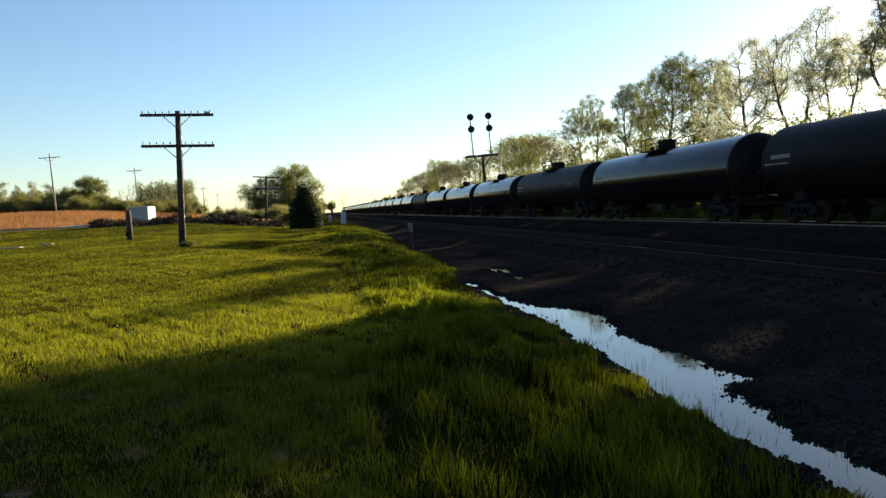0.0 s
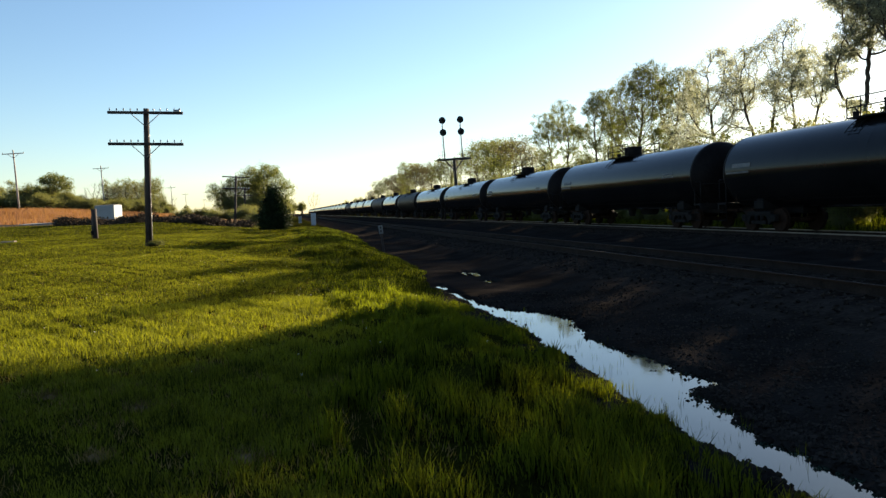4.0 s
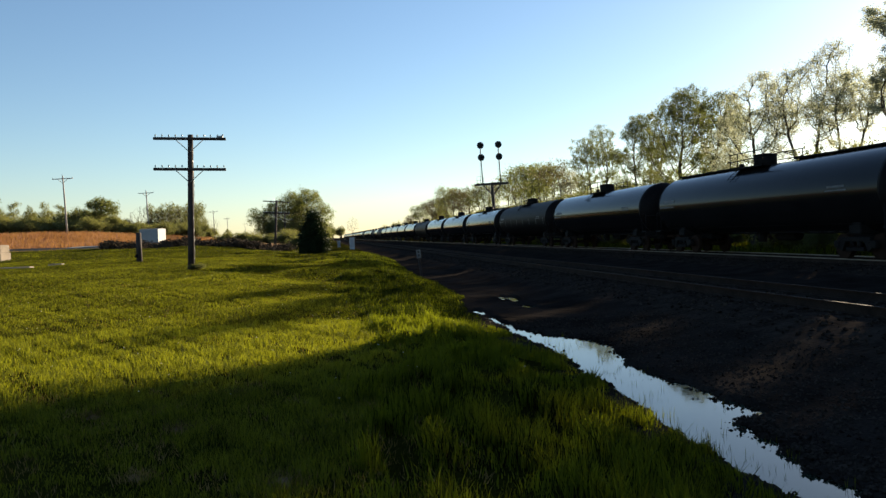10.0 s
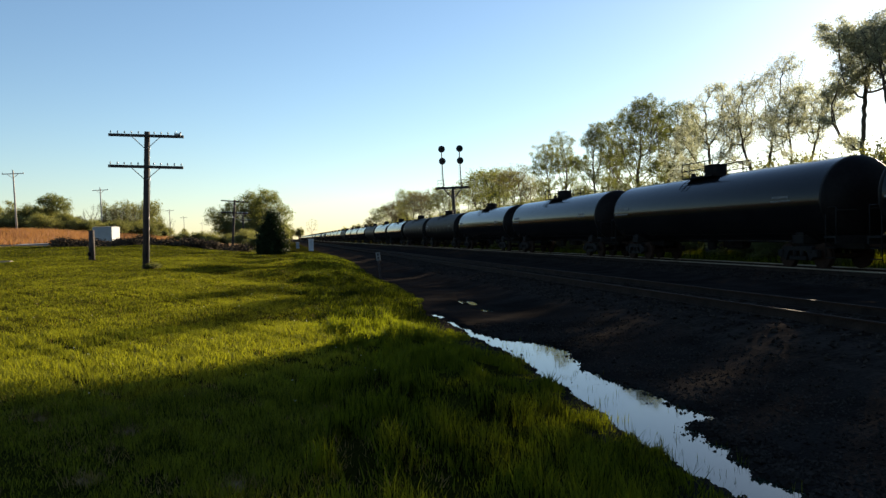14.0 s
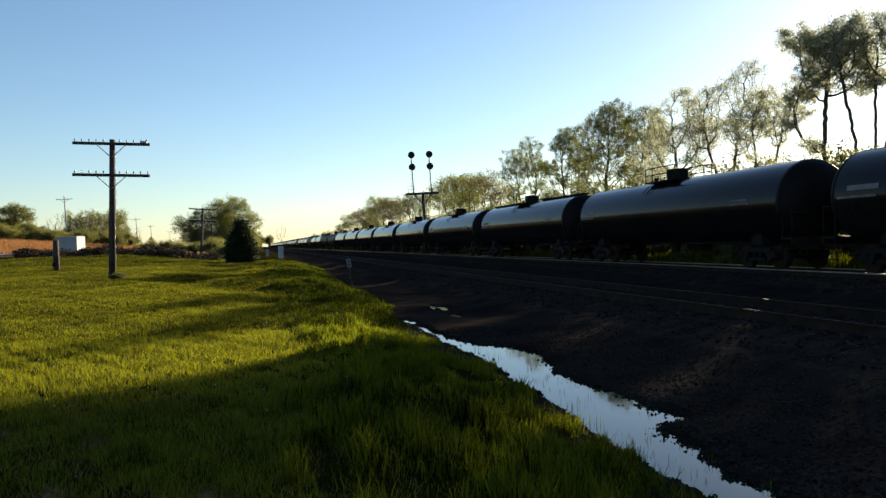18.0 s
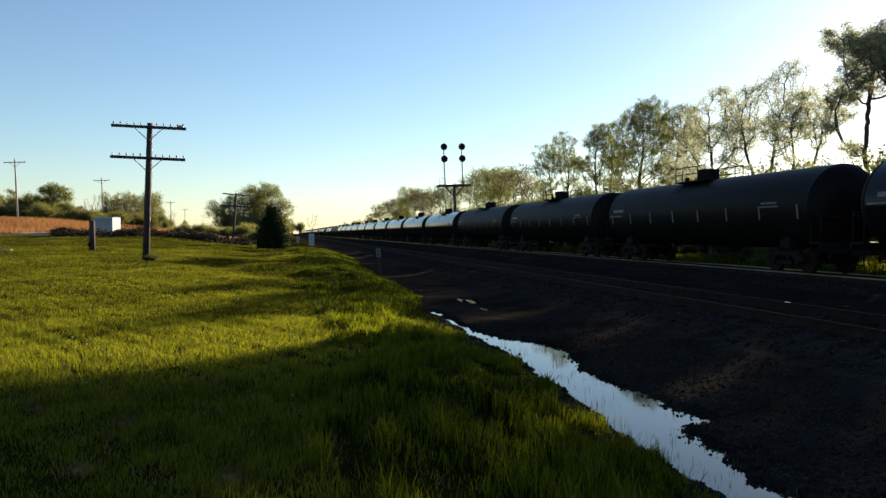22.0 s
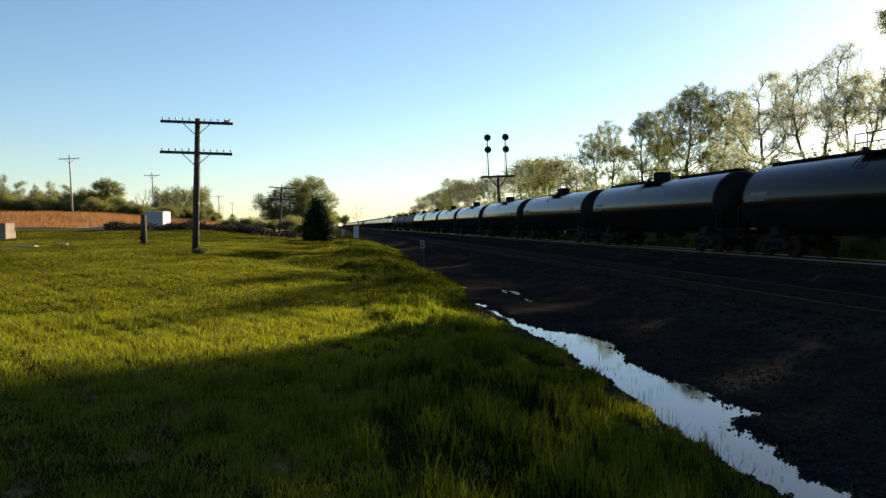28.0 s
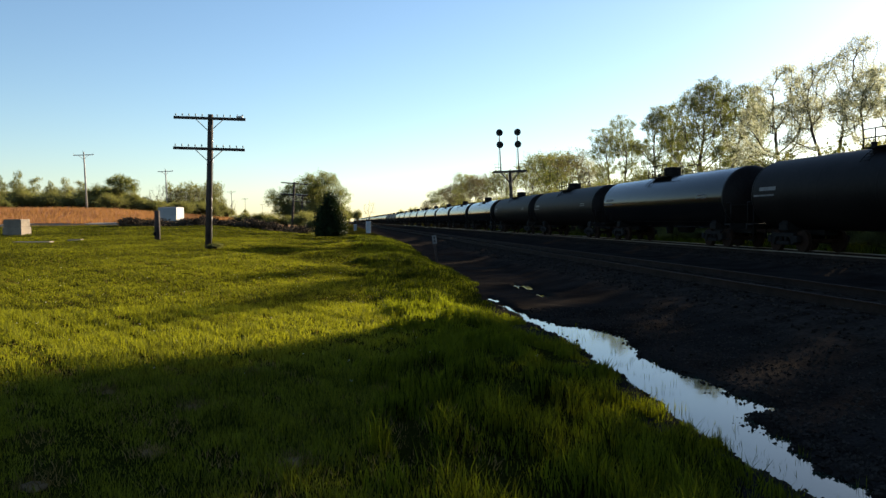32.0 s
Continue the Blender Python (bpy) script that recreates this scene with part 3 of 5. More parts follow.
def tree_meshes(seed, stems, fork, levels, wide, per, spread, size, leaf, lift=0.25, bare=0.0, twigs=0.5):
    """Trunk and crown of a tree one unit high: forking limbs, side twigs, leaves round the twig ends."""
    rnd, rng = random.Random(seed), np.random.default_rng(seed)
    segs, tips = [], []

    def grow(p, d, length, r, depth):
        n = 3
        for i in range(n):
            d = (d + Vector((rnd.gauss(0, 0.14), rnd.gauss(0, 0.14), rnd.gauss(0.02, 0.08)))).normalized()
            q = p + d * (length / n)
            r2 = r * 0.92
            segs.append((p, q, r, r2))
            p, r = q, r2
            if depth >= levels - 1:
                tips.append(p)
            elif depth >= 1 and rnd.random() < twigs:
                side = Vector((rnd.gauss(0, 1), rnd.gauss(0, 1), rnd.gauss(0.3, 0.5))).normalized()
                e = p + (side + d * 0.5) * rnd.uniform(0.03, 0.09)
                segs.append((p, e, r * 0.35, r * 0.12))
                tips.append(e)
                tips.append(p.lerp(e, 0.6))
        if depth >= levels:
            return
        k = 3 if depth < 2 and rnd.random() < 0.5 else 2
        turn = rnd.uniform(0, 6.28)
        for i in range(k):
            a = turn + 6.28 * i / k + rnd.uniform(-0.5, 0.5)
            tilt = rnd.uniform(0.2, 0.75) * wide
            side = d.orthogonal().normalized()
            side = side * math.cos(a) + d.cross(side) * math.sin(a)
            nd = (d * math.cos(tilt) + side * math.sin(tilt) + Vector((0, 0, lift))).normalized()
            grow(p, nd, length * rnd.uniform(0.55, 0.92), r * (0.74 if k == 2 else 0.64), depth + 1)

    for i in range(stems):
        a = 6.28 * i / stems + rnd.uniform(-0.6, 0.6)
        out = 0.05 if stems == 1 else rnd.uniform(0.15, 0.35)
        grow(Vector((0.02 * math.cos(a), 0.02 * math.sin(a), 0)) * (stems > 1), Vector((out * math.cos(a), out * math.sin(a), 1)).normalized(), fork * rnd.uniform(0.85, 1.1), 0.0155 / stems ** 0.3, 0)
    tips = np.array([tuple(t) for t in tips])
    tall = np.quantile(tips[:, 2], 0.985)
    tv, tt = tube_mesh(segs)
    mean = tips.mean(0)
    for v in (tv, tips):
        v[:, :2] -= np.outer(np.clip(v[:, 2] / mean[2], 0, 1), mean[:2])      # the crown stands over the foot
    lv, lt = leaf_mesh(rng, tips[rng.random(len(tips)) >= bare] / tall, per, spread, size)
    return quick_mesh("trunk", tv / tall, tt, BARK, True), quick_mesh("crown", lv, lt, leaf)


KINDS = {}


def tree_kind(name, *args, **kw):
    KINDS[name] = tree_meshes(*args, **kw)


for n, sd in enumerate((61, 67)):
    tree_kind(f"shrub{n}", sd, 7, 0.10, 3, 1.1, 34, 0.075, 0.019, LEAF_FAR, twigs=0.9, lift=0.1)


def tree(kind, x, y, height, spread=1.0, turn=0.0, lean=(0, 0), label="", name="tree", category="tree", group="trees along the railway"):
    trunk, crown = KINDS[kind]
    z = float(land(x, y)) - 0.05
    m = pose(x, y, z, lean[0], lean[1], turn) @ Matrix.Diagonal((height * spread, height * spread, height, 1))
    ob = thing(name, m, label, category, group)
    for nm, me in (("trunk", trunk), ("crown", crown)):
        o = new(nm, me)
        o.parent = ob
    return ob


def crown_tree(seed, pads, fork, leaf, per=26, spread=0.15, size=0.056, dense=46.0, reach=0.34, tip=0.012, stems=1, name="tree"):
    """Trunk and crown in metres: limbs grow from the foot towards buds strewn through the pads (right, away, up, radius), leaves hang round the twig ends."""
    rng = np.random.default_rng(seed)
    buds = []
    for x, y, z, r in pads:
        n = max(8, int(dense * r * r))
        d = rng.normal(0, 1, (n, 3))
        d *= (rng.random(n) ** 0.45 / np.linalg.norm(d, axis=1))[:, None]
        buds.append(np.array([x, y, z]) + d * r * np.array([1.1, 1.1, 0.72]))
    buds = np.concatenate(buds)
    mid = np.average(np.array(pads)[:, :3], axis=0, weights=np.array(pads)[:, 3] ** 2)
    nodes, parent = [], []
    for k in range(stems):
        p, up = np.zeros(3), -1 if k == 0 else 0
        way = np.array([mid[0] * 0.35 + 1.5 * (k - (stems - 1) / 2), mid[1] * 0.35, mid[2]])
        way /= np.linalg.norm(way)
        for i in range(max(2, int(fork / reach))):
            nodes.append(p)
            parent.append(up)
            up = len(nodes) - 1
            p = p + (way + rng.normal(0, 0.05, 3) * (1, 1, 0)) * reach
    nodes = np.array(nodes)
    live, stall = np.ones(len(buds), bool), np.zeros(len(buds), int)
    d = np.linalg.norm(buds[:, None] - nodes[None], axis=2)
    near, dist = d.argmin(1), d.min(1)
    for step in range(110):
        idx = np.nonzero(live)[0]
        if len(idx) < 3:
            break
        pull = buds[idx] - nodes[near[idx]]
        pull /= np.linalg.norm(pull, axis=1)[:, None] + 1e-6
        total = np.zeros((len(nodes), 3))
        np.add.at(total, near[idx], pull)
        who = np.nonzero(np.abs(total).sum(1) > 1e-6)[0]
        way = total[who] / np.linalg.norm(total[who], axis=1)[:, None] + rng.normal(0, 0.14, (len(who), 3)) + (0, 0, 0.06)
        way /= np.linalg.norm(way, axis=1)[:, None]
        fresh = nodes[who] + way * reach
        first = len(nodes)
        nodes = np.concatenate([nodes, fresh])
        parent += list(who)
        d = np.linalg.norm(buds[idx][:, None] - fresh[None], axis=2)
        best = d.min(1)
        closer = best < dist[idx]
        near[idx[closer]], dist[idx[closer]] = first + d.argmin(1)[closer], best[closer]
        stall[idx] = np.where(closer, 0, stall[idx] + 1)
        live[idx[(best < reach * 1.1) | ((stall[idx] > 5) & (dist[idx] < reach * 3))]] = False
    parent = np.array(parent)
    ends = np.ones(len(nodes), bool)
    ends[parent[parent >= 0]] = False
    area = np.where(ends, tip ** 2.2, 0.0)
    for i in range(len(nodes) - 1, -1, -1):
        if parent[i] >= 0:
            area[parent[i]] += area[i]
    girth = area ** (1 / 2.2)
    segs = [(Vector(nodes[q]), Vector(nodes[i]), girth[q] if girth[q] < 1.35 * girth[i] else 1.15 * girth[i], girth[i]) for i, q in enumerate(parent) if q >= 0]
    tv, tt = tube_mesh(segs, 5)
    leafy = ends | (girth < tip * 2.3)
    at = nodes[leafy & (nodes[:, 2] > fork * 0.8)]
    lv, lt = leaf_mesh(rng, at, per, spread, size)
    return quick_mesh("trunk", tv, tt, BARK, True), quick_mesh("crown", lv, lt, leaf)


def unit_kind(meshes):
    """The two meshes of a tree, brought to a height of one."""
    tall = max(v.co.z for v in meshes[0].vertices)
    for me in meshes:
        me.transform(Matrix.Scale(1 / tall, 4))
    return meshes


KINDS["grove"] = unit_kind(crown_tree(113, [(0.5 * math.sin(i * 2.4), 0.5 * math.cos(i * 2.4), 3.2 + 0.62 * i, 1.15 - 0.07 * i) for i in range(10)], 1.6, LEAF_FAR, per=26, spread=0.38, size=0.13, dense=16, reach=0.5, stems=2))
for n, lumps in enumerate((
        ((0, 8.2, 1.2), (-1.6, 7.2, 1.1), (1.7, 6.8, 1.2), (-2.5, 5.4, 1.0), (0.3, 5.6, 1.3), (2.6, 4.9, 1.0), (-0.9, 3.9, 1.1), (1.3, 3.6, 1.0)),
        ((-0.6, 8.6, 1.0), (0.9, 7.6, 1.1), (-1.4, 6.6, 1.1), (1.5, 5.8, 1.1), (-0.3, 5.0, 1.2), (-2.0, 4.4, 0.9), (1.0, 3.6, 1.0)),
        ((0.7, 8.7, 0.9), (-0.8, 7.9, 0.9), (0.4, 6.5, 1.1), (-1.3, 5.6, 1.0), (1.6, 5.0, 1.0), (-0.4, 3.8, 1.1)))):
    lump_rng = np.random.default_rng(130 + n)
    around = [(u * math.cos(a) + lump_rng.normal(0, 0.3), u * math.sin(a) + lump_rng.normal(0, 0.3), z + lump_rng.normal(0, 0.25), r) for u, z, r in lumps for a in (0.0, 1.2, 2.4)]
    KINDS[f"far{n}"] = unit_kind(crown_tree(120 + n, around, 2.4, LEAF_FAR, per=26, spread=0.32, size=0.13, dense=15, reach=0.5, stems=1 + n % 2))
KINDS["bare"] = unit_kind(crown_tree(101, [(2.2 * math.sin(i * 2.1), 2.2 * math.cos(i * 2.1), 4.2 + 0.5 * i, 1.5) for i in range(9)], 2.2, BRUSH, per=1, spread=0.2, size=0.05, dense=18, reach=0.42, tip=0.016, stems=2))

ROW = 33.0


def place_tree(meshes, x, y, face, scale=1.0, label="", sink=0.05):
    """A tree whose own right hand is square to the line at that many degrees off the track."""
    ob = thing("tree", pose(x, y, float(land(x, y)) - sink, 0, 0, -face) @ Matrix.Diagonal((scale, scale, scale, 1)), label, "tree", "trees along the railway")
    for nm, me in zip(("trunk", "crown"), meshes):
        o = new(nm, me)
        o.parent = ob


def crown_pads(rng, pairs, deep):
    """(right, up, radius) lumps spread to both sides of the stem in depth."""
    pads = []
    for u, z, r in pairs:
        for k in (-1, -0.35, 0.35, 1):
            pads.append((u + rng.normal(0, 0.40) * r, k * deep + rng.normal(0, 0.25) * deep, z + rng.normal(0, 0.25) * r, r * rng.uniform(0.65, 1.25)))
    return pads


def build_tree_row():
    open_label = "tall thin tree with sparse leaves paled by glare behind the train"
    full_label = "tall tree with fuller olive-green leaves behind the train"
    rng = np.random.default_rng(77)
    # degrees off the track's direction, row, trunk height, stems, leaves, lumps of the crown (right, up, radius)
    single = (
        (20.02, 33, 3.4, 2, LEAF, ((-0.3, 11.6, 1.9), (-2.0, 9.8, 1.4), (1.0, 10.0, 1.4), (-1.4, 7.7, 1.2), (0.7, 8.0, 1.1), (-2.2, 6.4, 1.0), (1.6, 6.6, 0.9))),
        (22.79, 33, 3.2, 2, LEAF, ((-1.1, 11.7, 1.4), (0.4, 12.5, 1.2), (-1.7, 9.3, 1.1), (0.3, 9.8, 1.4), (-0.3, 7.7, 1.0), (0.9, 11.2, 1.0), (-1.4, 6.4, 0.9), (1.2, 6.6, 0.8), (1.9, 8.8, 1.1), (2.1, 7.3, 1.0), (-0.2, 6.0, 0.8), (2.2, 10.3, 1.0))),
        (25.2, 33, 3.6, 1, LEAF, ((1.0, 13.7, 1.4), (-0.5, 12.5, 1.4), (1.3, 11.8, 1.5), (-1.6, 10.7, 1.3), (0.2, 10.0, 1.4), (1.7, 9.9, 1.1), (-1.1, 8.2, 1.0), (1.2, 7.8, 0.9), (-2.0, 7.0, 0.8), (0.2, 6.6, 0.7), (-2.5, 9.0, 1.0), (2.4, 8.5, 1.0), (2.3, 6.9, 0.9), (-1.0, 6.2, 0.8), (2.5, 11.2, 0.9))),
        (26.65, 33, 3.4, 1, LEAF, ((2.0, 12.4, 1.1), (0.8, 12.0, 0.9), (2.0, 10.7, 1.3), (1.2, 9.2, 1.2), (2.4, 9.6, 0.8), (0.5, 7.7, 0.7), (2.9, 10.9, 0.8), (3.1, 9.8, 0.8), (3.1, 8.5, 0.9), (3.3, 7.2, 0.8), (1.4, 6.5, 0.8), (3.2, 11.6, 0.7), (1.8, 7.6, 0.8))),
        # from here on, crowns carry extra lumps that shade lawn and gravel
        (31.25, 33, 3.6, 1, LEAF_GLARE, ((-0.7, 12.7, 0.9), (-1.3, 11.5, 0.8), (-0.1, 11.6, 0.7), (-2.2, 9.8, 1.0), (-0.8, 9.9, 0.9), (-1.8, 8.5, 0.9), (-3.0, 7.1, 1.0), (-1.4, 6.8, 0.7), (0.2, 8.2, 0.6), (-2.4, 10.9, 0.6), (0.7, 10.2, 0.8), (-3.2, 8.7, 0.8), (0.5, 9.2, 0.7), (-2.6, 6.0, 0.8), (1.0, 7.4, 0.6), (-0.4, 6.2, 0.6), (1.4, 8.5, 0.6), (-3.6, 6.2, 0.8), (-1.4, 9.3, 0.8), (0.2, 9.5, 0.7), (1.2, 9.4, 0.7), (-3.1, 9.5, 0.7), (-0.6, 9.0, 0.7))),
        (33.61, 33, 3.6, 2, LEAF_GLARE, ((1.4, 12.8, 1.0), (0.4, 12.1, 0.9), (-0.5, 11.6, 0.9), (-1.5, 11.1, 0.9), (-1.7, 9.5, 0.8), (-0.9, 8.7, 0.8), (1.1, 10.9, 0.9), (1.8, 11.6, 0.6), (-0.2, 10.0, 0.6), (-1.9, 8.1, 0.6), (-2.3, 9.9, 0.7), (-2.4, 7.1, 0.7), (-1.4, 6.5, 0.6), (1.7, 9.6, 0.7), (1.9, 8.3, 0.7), (0.6, 7.5, 0.6), (2.2, 10.8, 0.6), (0.1, 9.3, 0.7), (1.0, 9.2, 0.7), (-1.0, 9.4, 0.7), (-2.0, 9.2, 0.6), (0.5, 9.6, 0.6), (-0.5, 9.0, 0.6))),
        (36.08, 33, 4.2, 2, LEAF_GLARE, ((0.2, 10.7, 0.7), (0.8, 9.9, 0.7), (-0.5, 8.8, 0.9), (0.4, 8.3, 0.7), (-1.5, 8.1, 0.6), (0.8, 7.4, 0.4), (0.1, 6.3, 0.5), (-0.9, 6.8, 0.5), (1.2, 8.7, 0.6), (-0.9, 10.0, 0.6), (1.1, 9.4, 0.6), (-0.4, 9.7, 0.6), (1.7, 9.6, 0.6), (-1.5, 9.2, 0.5), (-0.3, 9.2, 0.6), (0.6, 9.1, 0.6), (2.2, 9.3, 0.6), (-2.0, 9.4, 0.6))),
        (39.48, 33, 5.0, 1, LEAF_GLARE, ((0.2, 12.8, 0.9), (-0.5, 11.9, 0.9), (-1.1, 10.8, 0.8), (0.1, 10.7, 0.9), (-1.6, 9.8, 0.8), (-0.8, 9.9, 0.8), (0.9, 11.6, 0.8), (1.7, 10.5, 0.8), (2.2, 9.9, 0.6), (-1.8, 8.3, 0.5), (-0.6, 6.8, 0.6), (-0.6, 12.5, 0.7), (0.9, 12.7, 0.9), (-0.4, 13.0, 0.8), (1.7, 11.6, 0.8), (1.8, 12.2, 0.7), (-1.5, 13.1, 0.6), (-2.0, 13.3, 0.5), (-0.9, 13.2, 0.6), (1.4, 13.0, 0.8), (2.1, 12.7, 0.8), (2.5, 10.9, 0.8), (2.4, 11.6, 0.7))),
        (42.28, 33, 4.0, 3, LEAF_GLARE, ((0.3, 12.5, 1.0), (-0.9, 12.2, 0.9), (1.2, 11.9, 0.9), (-0.2, 11.0, 0.8), (1.6, 10.8, 0.8), (0.4, 9.8, 0.7), (2.2, 12.0, 0.9), (-1.6, 11.6, 0.9), (-1.0, 10.0, 0.6), (-1.3, 12.8, 0.8), (-0.5, 13.0, 0.8), (-2.0, 12.3, 0.8), (0.6, 13.0, 0.8), (-1.8, 10.9, 0.7))),
        # mostly out of view, added to shade the near bank and yard
        (46.0, 33.5, 4.5, 2, LEAF_GLARE, ((0.2, 11.9, 1.2), (-1.2, 11.2, 1.0), (1.6, 11.4, 1.2), (-0.8, 9.8, 1.0), (0.9, 9.8, 1.1), (0.0, 8.6, 0.9), (1.8, 8.9, 0.9))),
    )
    for i, (az, x, fork, stems, leaf, lumps) in enumerate(single):
        pale = leaf is LEAF_GLARE
        me = crown_tree(300 + i, crown_pads(rng, lumps, 1.0 if az < 38 else 1.5), fork, leaf, per={31.25: 30, 33.61: 30, 36.08: 46, 39.48: 70, 42.28: 34, 46.0: 38}.get(az, 44), stems=stems)
        place_tree(me, x, x / math.tan(radians(az)), az, label=open_label if pale else full_label)
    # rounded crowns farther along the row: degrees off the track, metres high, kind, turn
    kinds = [crown_tree(400 + i, crown_pads(rng, lumps, 1.4), 3.4, (LEAF_DARK, LEAF, LEAF_DARK)[i], per=17, spread=0.26, size=0.085, dense=30, reach=0.42, stems=1 + i % 2) for i, lumps in enumerate((
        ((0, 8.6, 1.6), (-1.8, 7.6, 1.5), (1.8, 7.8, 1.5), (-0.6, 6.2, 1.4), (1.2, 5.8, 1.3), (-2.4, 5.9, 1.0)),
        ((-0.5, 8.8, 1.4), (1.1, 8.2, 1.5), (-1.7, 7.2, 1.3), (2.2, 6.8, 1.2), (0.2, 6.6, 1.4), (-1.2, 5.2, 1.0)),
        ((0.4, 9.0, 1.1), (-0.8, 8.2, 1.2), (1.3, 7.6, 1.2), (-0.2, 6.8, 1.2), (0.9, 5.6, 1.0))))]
    bare = crown_tree(410, crown_pads(rng, ((0, 8.8, 0.9), (-0.6, 7.6, 0.8), (0.7, 7.4, 0.8), (0, 6.2, 0.7)), 0.6), 3.6, LEAF_GLARE, per=8, size=0.07)
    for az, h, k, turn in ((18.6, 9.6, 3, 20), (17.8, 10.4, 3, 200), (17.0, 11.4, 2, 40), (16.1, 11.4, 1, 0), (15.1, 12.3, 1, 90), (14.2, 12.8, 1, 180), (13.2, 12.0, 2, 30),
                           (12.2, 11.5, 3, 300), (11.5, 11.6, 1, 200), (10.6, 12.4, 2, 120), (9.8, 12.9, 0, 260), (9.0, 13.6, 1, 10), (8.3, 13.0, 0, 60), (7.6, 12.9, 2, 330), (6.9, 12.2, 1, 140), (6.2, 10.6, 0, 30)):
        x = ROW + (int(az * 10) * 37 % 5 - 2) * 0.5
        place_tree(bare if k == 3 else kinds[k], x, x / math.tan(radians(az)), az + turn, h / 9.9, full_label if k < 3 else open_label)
    # the row goes on unseen beside and behind the camera, added for its shade
    for i in range(11):
        y = 27 - i * 6.0
        place_tree(kinds[i % 3], ROW + random.uniform(-1, 1), y, i * 53.0, random.uniform(1.2, 1.4), full_label)


build_tree_row()


def build_far_trees():
    rnd = random.Random(8)
    lab = "rounded olive-green tree beyond the dry field"
    # degrees off the track's direction, height of its top as a slope, distance, spread
    for i, (az, top, d, spread) in enumerate(((-25.4, 0.046, 180, 0.9), (-24.2, 0.050, 176, 0.8), (-23.1, 0.044, 178, 0.8), (-22.2, 0.047, 175, 0.7), (-21.2, 0.052, 172, 0.7), (-20.2, 0.046, 182, 0.8), (-19.3, 0.043, 180, 0.7),
                                             (-18.4, 0.046, 185, 0.8), (-17.5, 0.043, 178, 0.8), (-16.6, 0.038, 186, 0.8), (-13.6, 0.031, 190, 0.9),
                                             (-27, 0.05, 184, 0.9), (-6.9, 0.016, 330, 1.2), (-4.6, 0.012, 380, 1.4))):
        a = radians(az)
        x, y = d * math.sin(a), d * math.cos(a)
        tree(f"far{i % 3}", x, y, EYE + top * (1.14 if az < -16 else 1.0) * d - float(land(x, y)), spread, i * 61.0, label=lab, group="trees beyond the field")
    for i in range(28):
        a, top, d = radians(-12.0 + 0.135 * i + rnd.uniform(-0.06, 0.06)), rnd.uniform(0.038, 0.049) - 0.012 * (i > 25), 196 + i % 3 * 6
        x, y = d * math.sin(a), d * math.cos(a)
        tree("grove", x, y, EYE + top * d - float(land(x, y)), 1.0, i * 67.0, label="slender young tree of a hazy olive grove", group="grove beyond the field")
    a = radians(-15.15)
    rng = np.random.default_rng(91)
    oak = crown_tree(91, crown_pads(rng, ((0, 8.0, 1.6), (-1.9, 7.4, 1.4), (1.9, 7.3, 1.5), (-3.0, 5.9, 1.1), (3.0, 5.7, 1.2), (0.4, 6.0, 1.5), (-1.2, 4.4, 1.2)), 1.8), 2.2, LEAF, per=30, spread=0.34, size=0.15, dense=15, reach=0.55)
    ob = thing("oak_tree", pose(174 * math.sin(a), 174 * math.cos(a), EYE + 0.0565 * 174 - 7.7) @ Matrix.Scale(0.82, 4), "broad dark oak standing above the thicket", "tree", "trees beyond the field")
    for nm, me in zip(("trunk", "crown"), oak):
        new(nm, me).parent = ob
    for az, top in ((-12.7, 0.046), (-12.1, 0.041), (-15.9, 0.040), (-7.9, 0.030), (-13.1, 0.036), (-9.7, 0.044), (-10.6, 0.042), (-17.0, 0.041), (-18.8, 0.045), (-22.7, 0.046), (-24.8, 0.047), (-11.2, 0.044)):
        a = radians(az)
        x, y = 186 * math.sin(a), 186 * math.cos(a)
        tree("bare", x, y, EYE + top * 186 - float(land(x, y)), 0.9, az * 50, label="bare grey tree still without leaves", name="bare_tree", group="trees beyond the field")
    for i in range(64):
        a, d = radians(-27 + i * 0.30 + rnd.uniform(-0.25, 0.25)), rnd.uniform(166, 205)
        x, y = d * math.sin(a), d * math.cos(a)
        tree(f"shrub{i % 2}", x, y, rnd.uniform(2.8, 5.6) * (1.0 if i < 45 else 0.6), 1.0, i * 41.0, label="low green thicket at the edge of the dry field", name="thicket", category="bush", group="thickets beyond the field")
        tree(f"shrub{(i + 1) % 2}", x - 2, y - 8, rnd.uniform(2.2, 3.6), 1.3, i * 29.0, label="low green thicket at the edge of the dry field", name="thicket", category="bush", group="thickets beyond the field")
    for i, (az, top, d) in enumerate(((1.0, 0.012, 520), (1.9, 0.013, 430), (2.6, 0.012, 560), (3.4, 0.015, 540), (4.2, 0.017, 470), (5.0, 0.018, 400), (0.4, 0.012, 600), (-0.6, 0.012, 620), (5.8, 0.030, 350))):
        a = radians(az)
        x, y = d * math.sin(a), d * math.cos(a)
        x += 16 if az > 2.2 else 0
        tree("bare" if i == 1 else f"shrub{i % 2}", x, y, EYE + (0.026 if i == 1 else top) * d + 0.3, 0.8, i * 61.0, label="distant hazy green tree near the vanishing rails", group="distant trees")


build_far_trees()


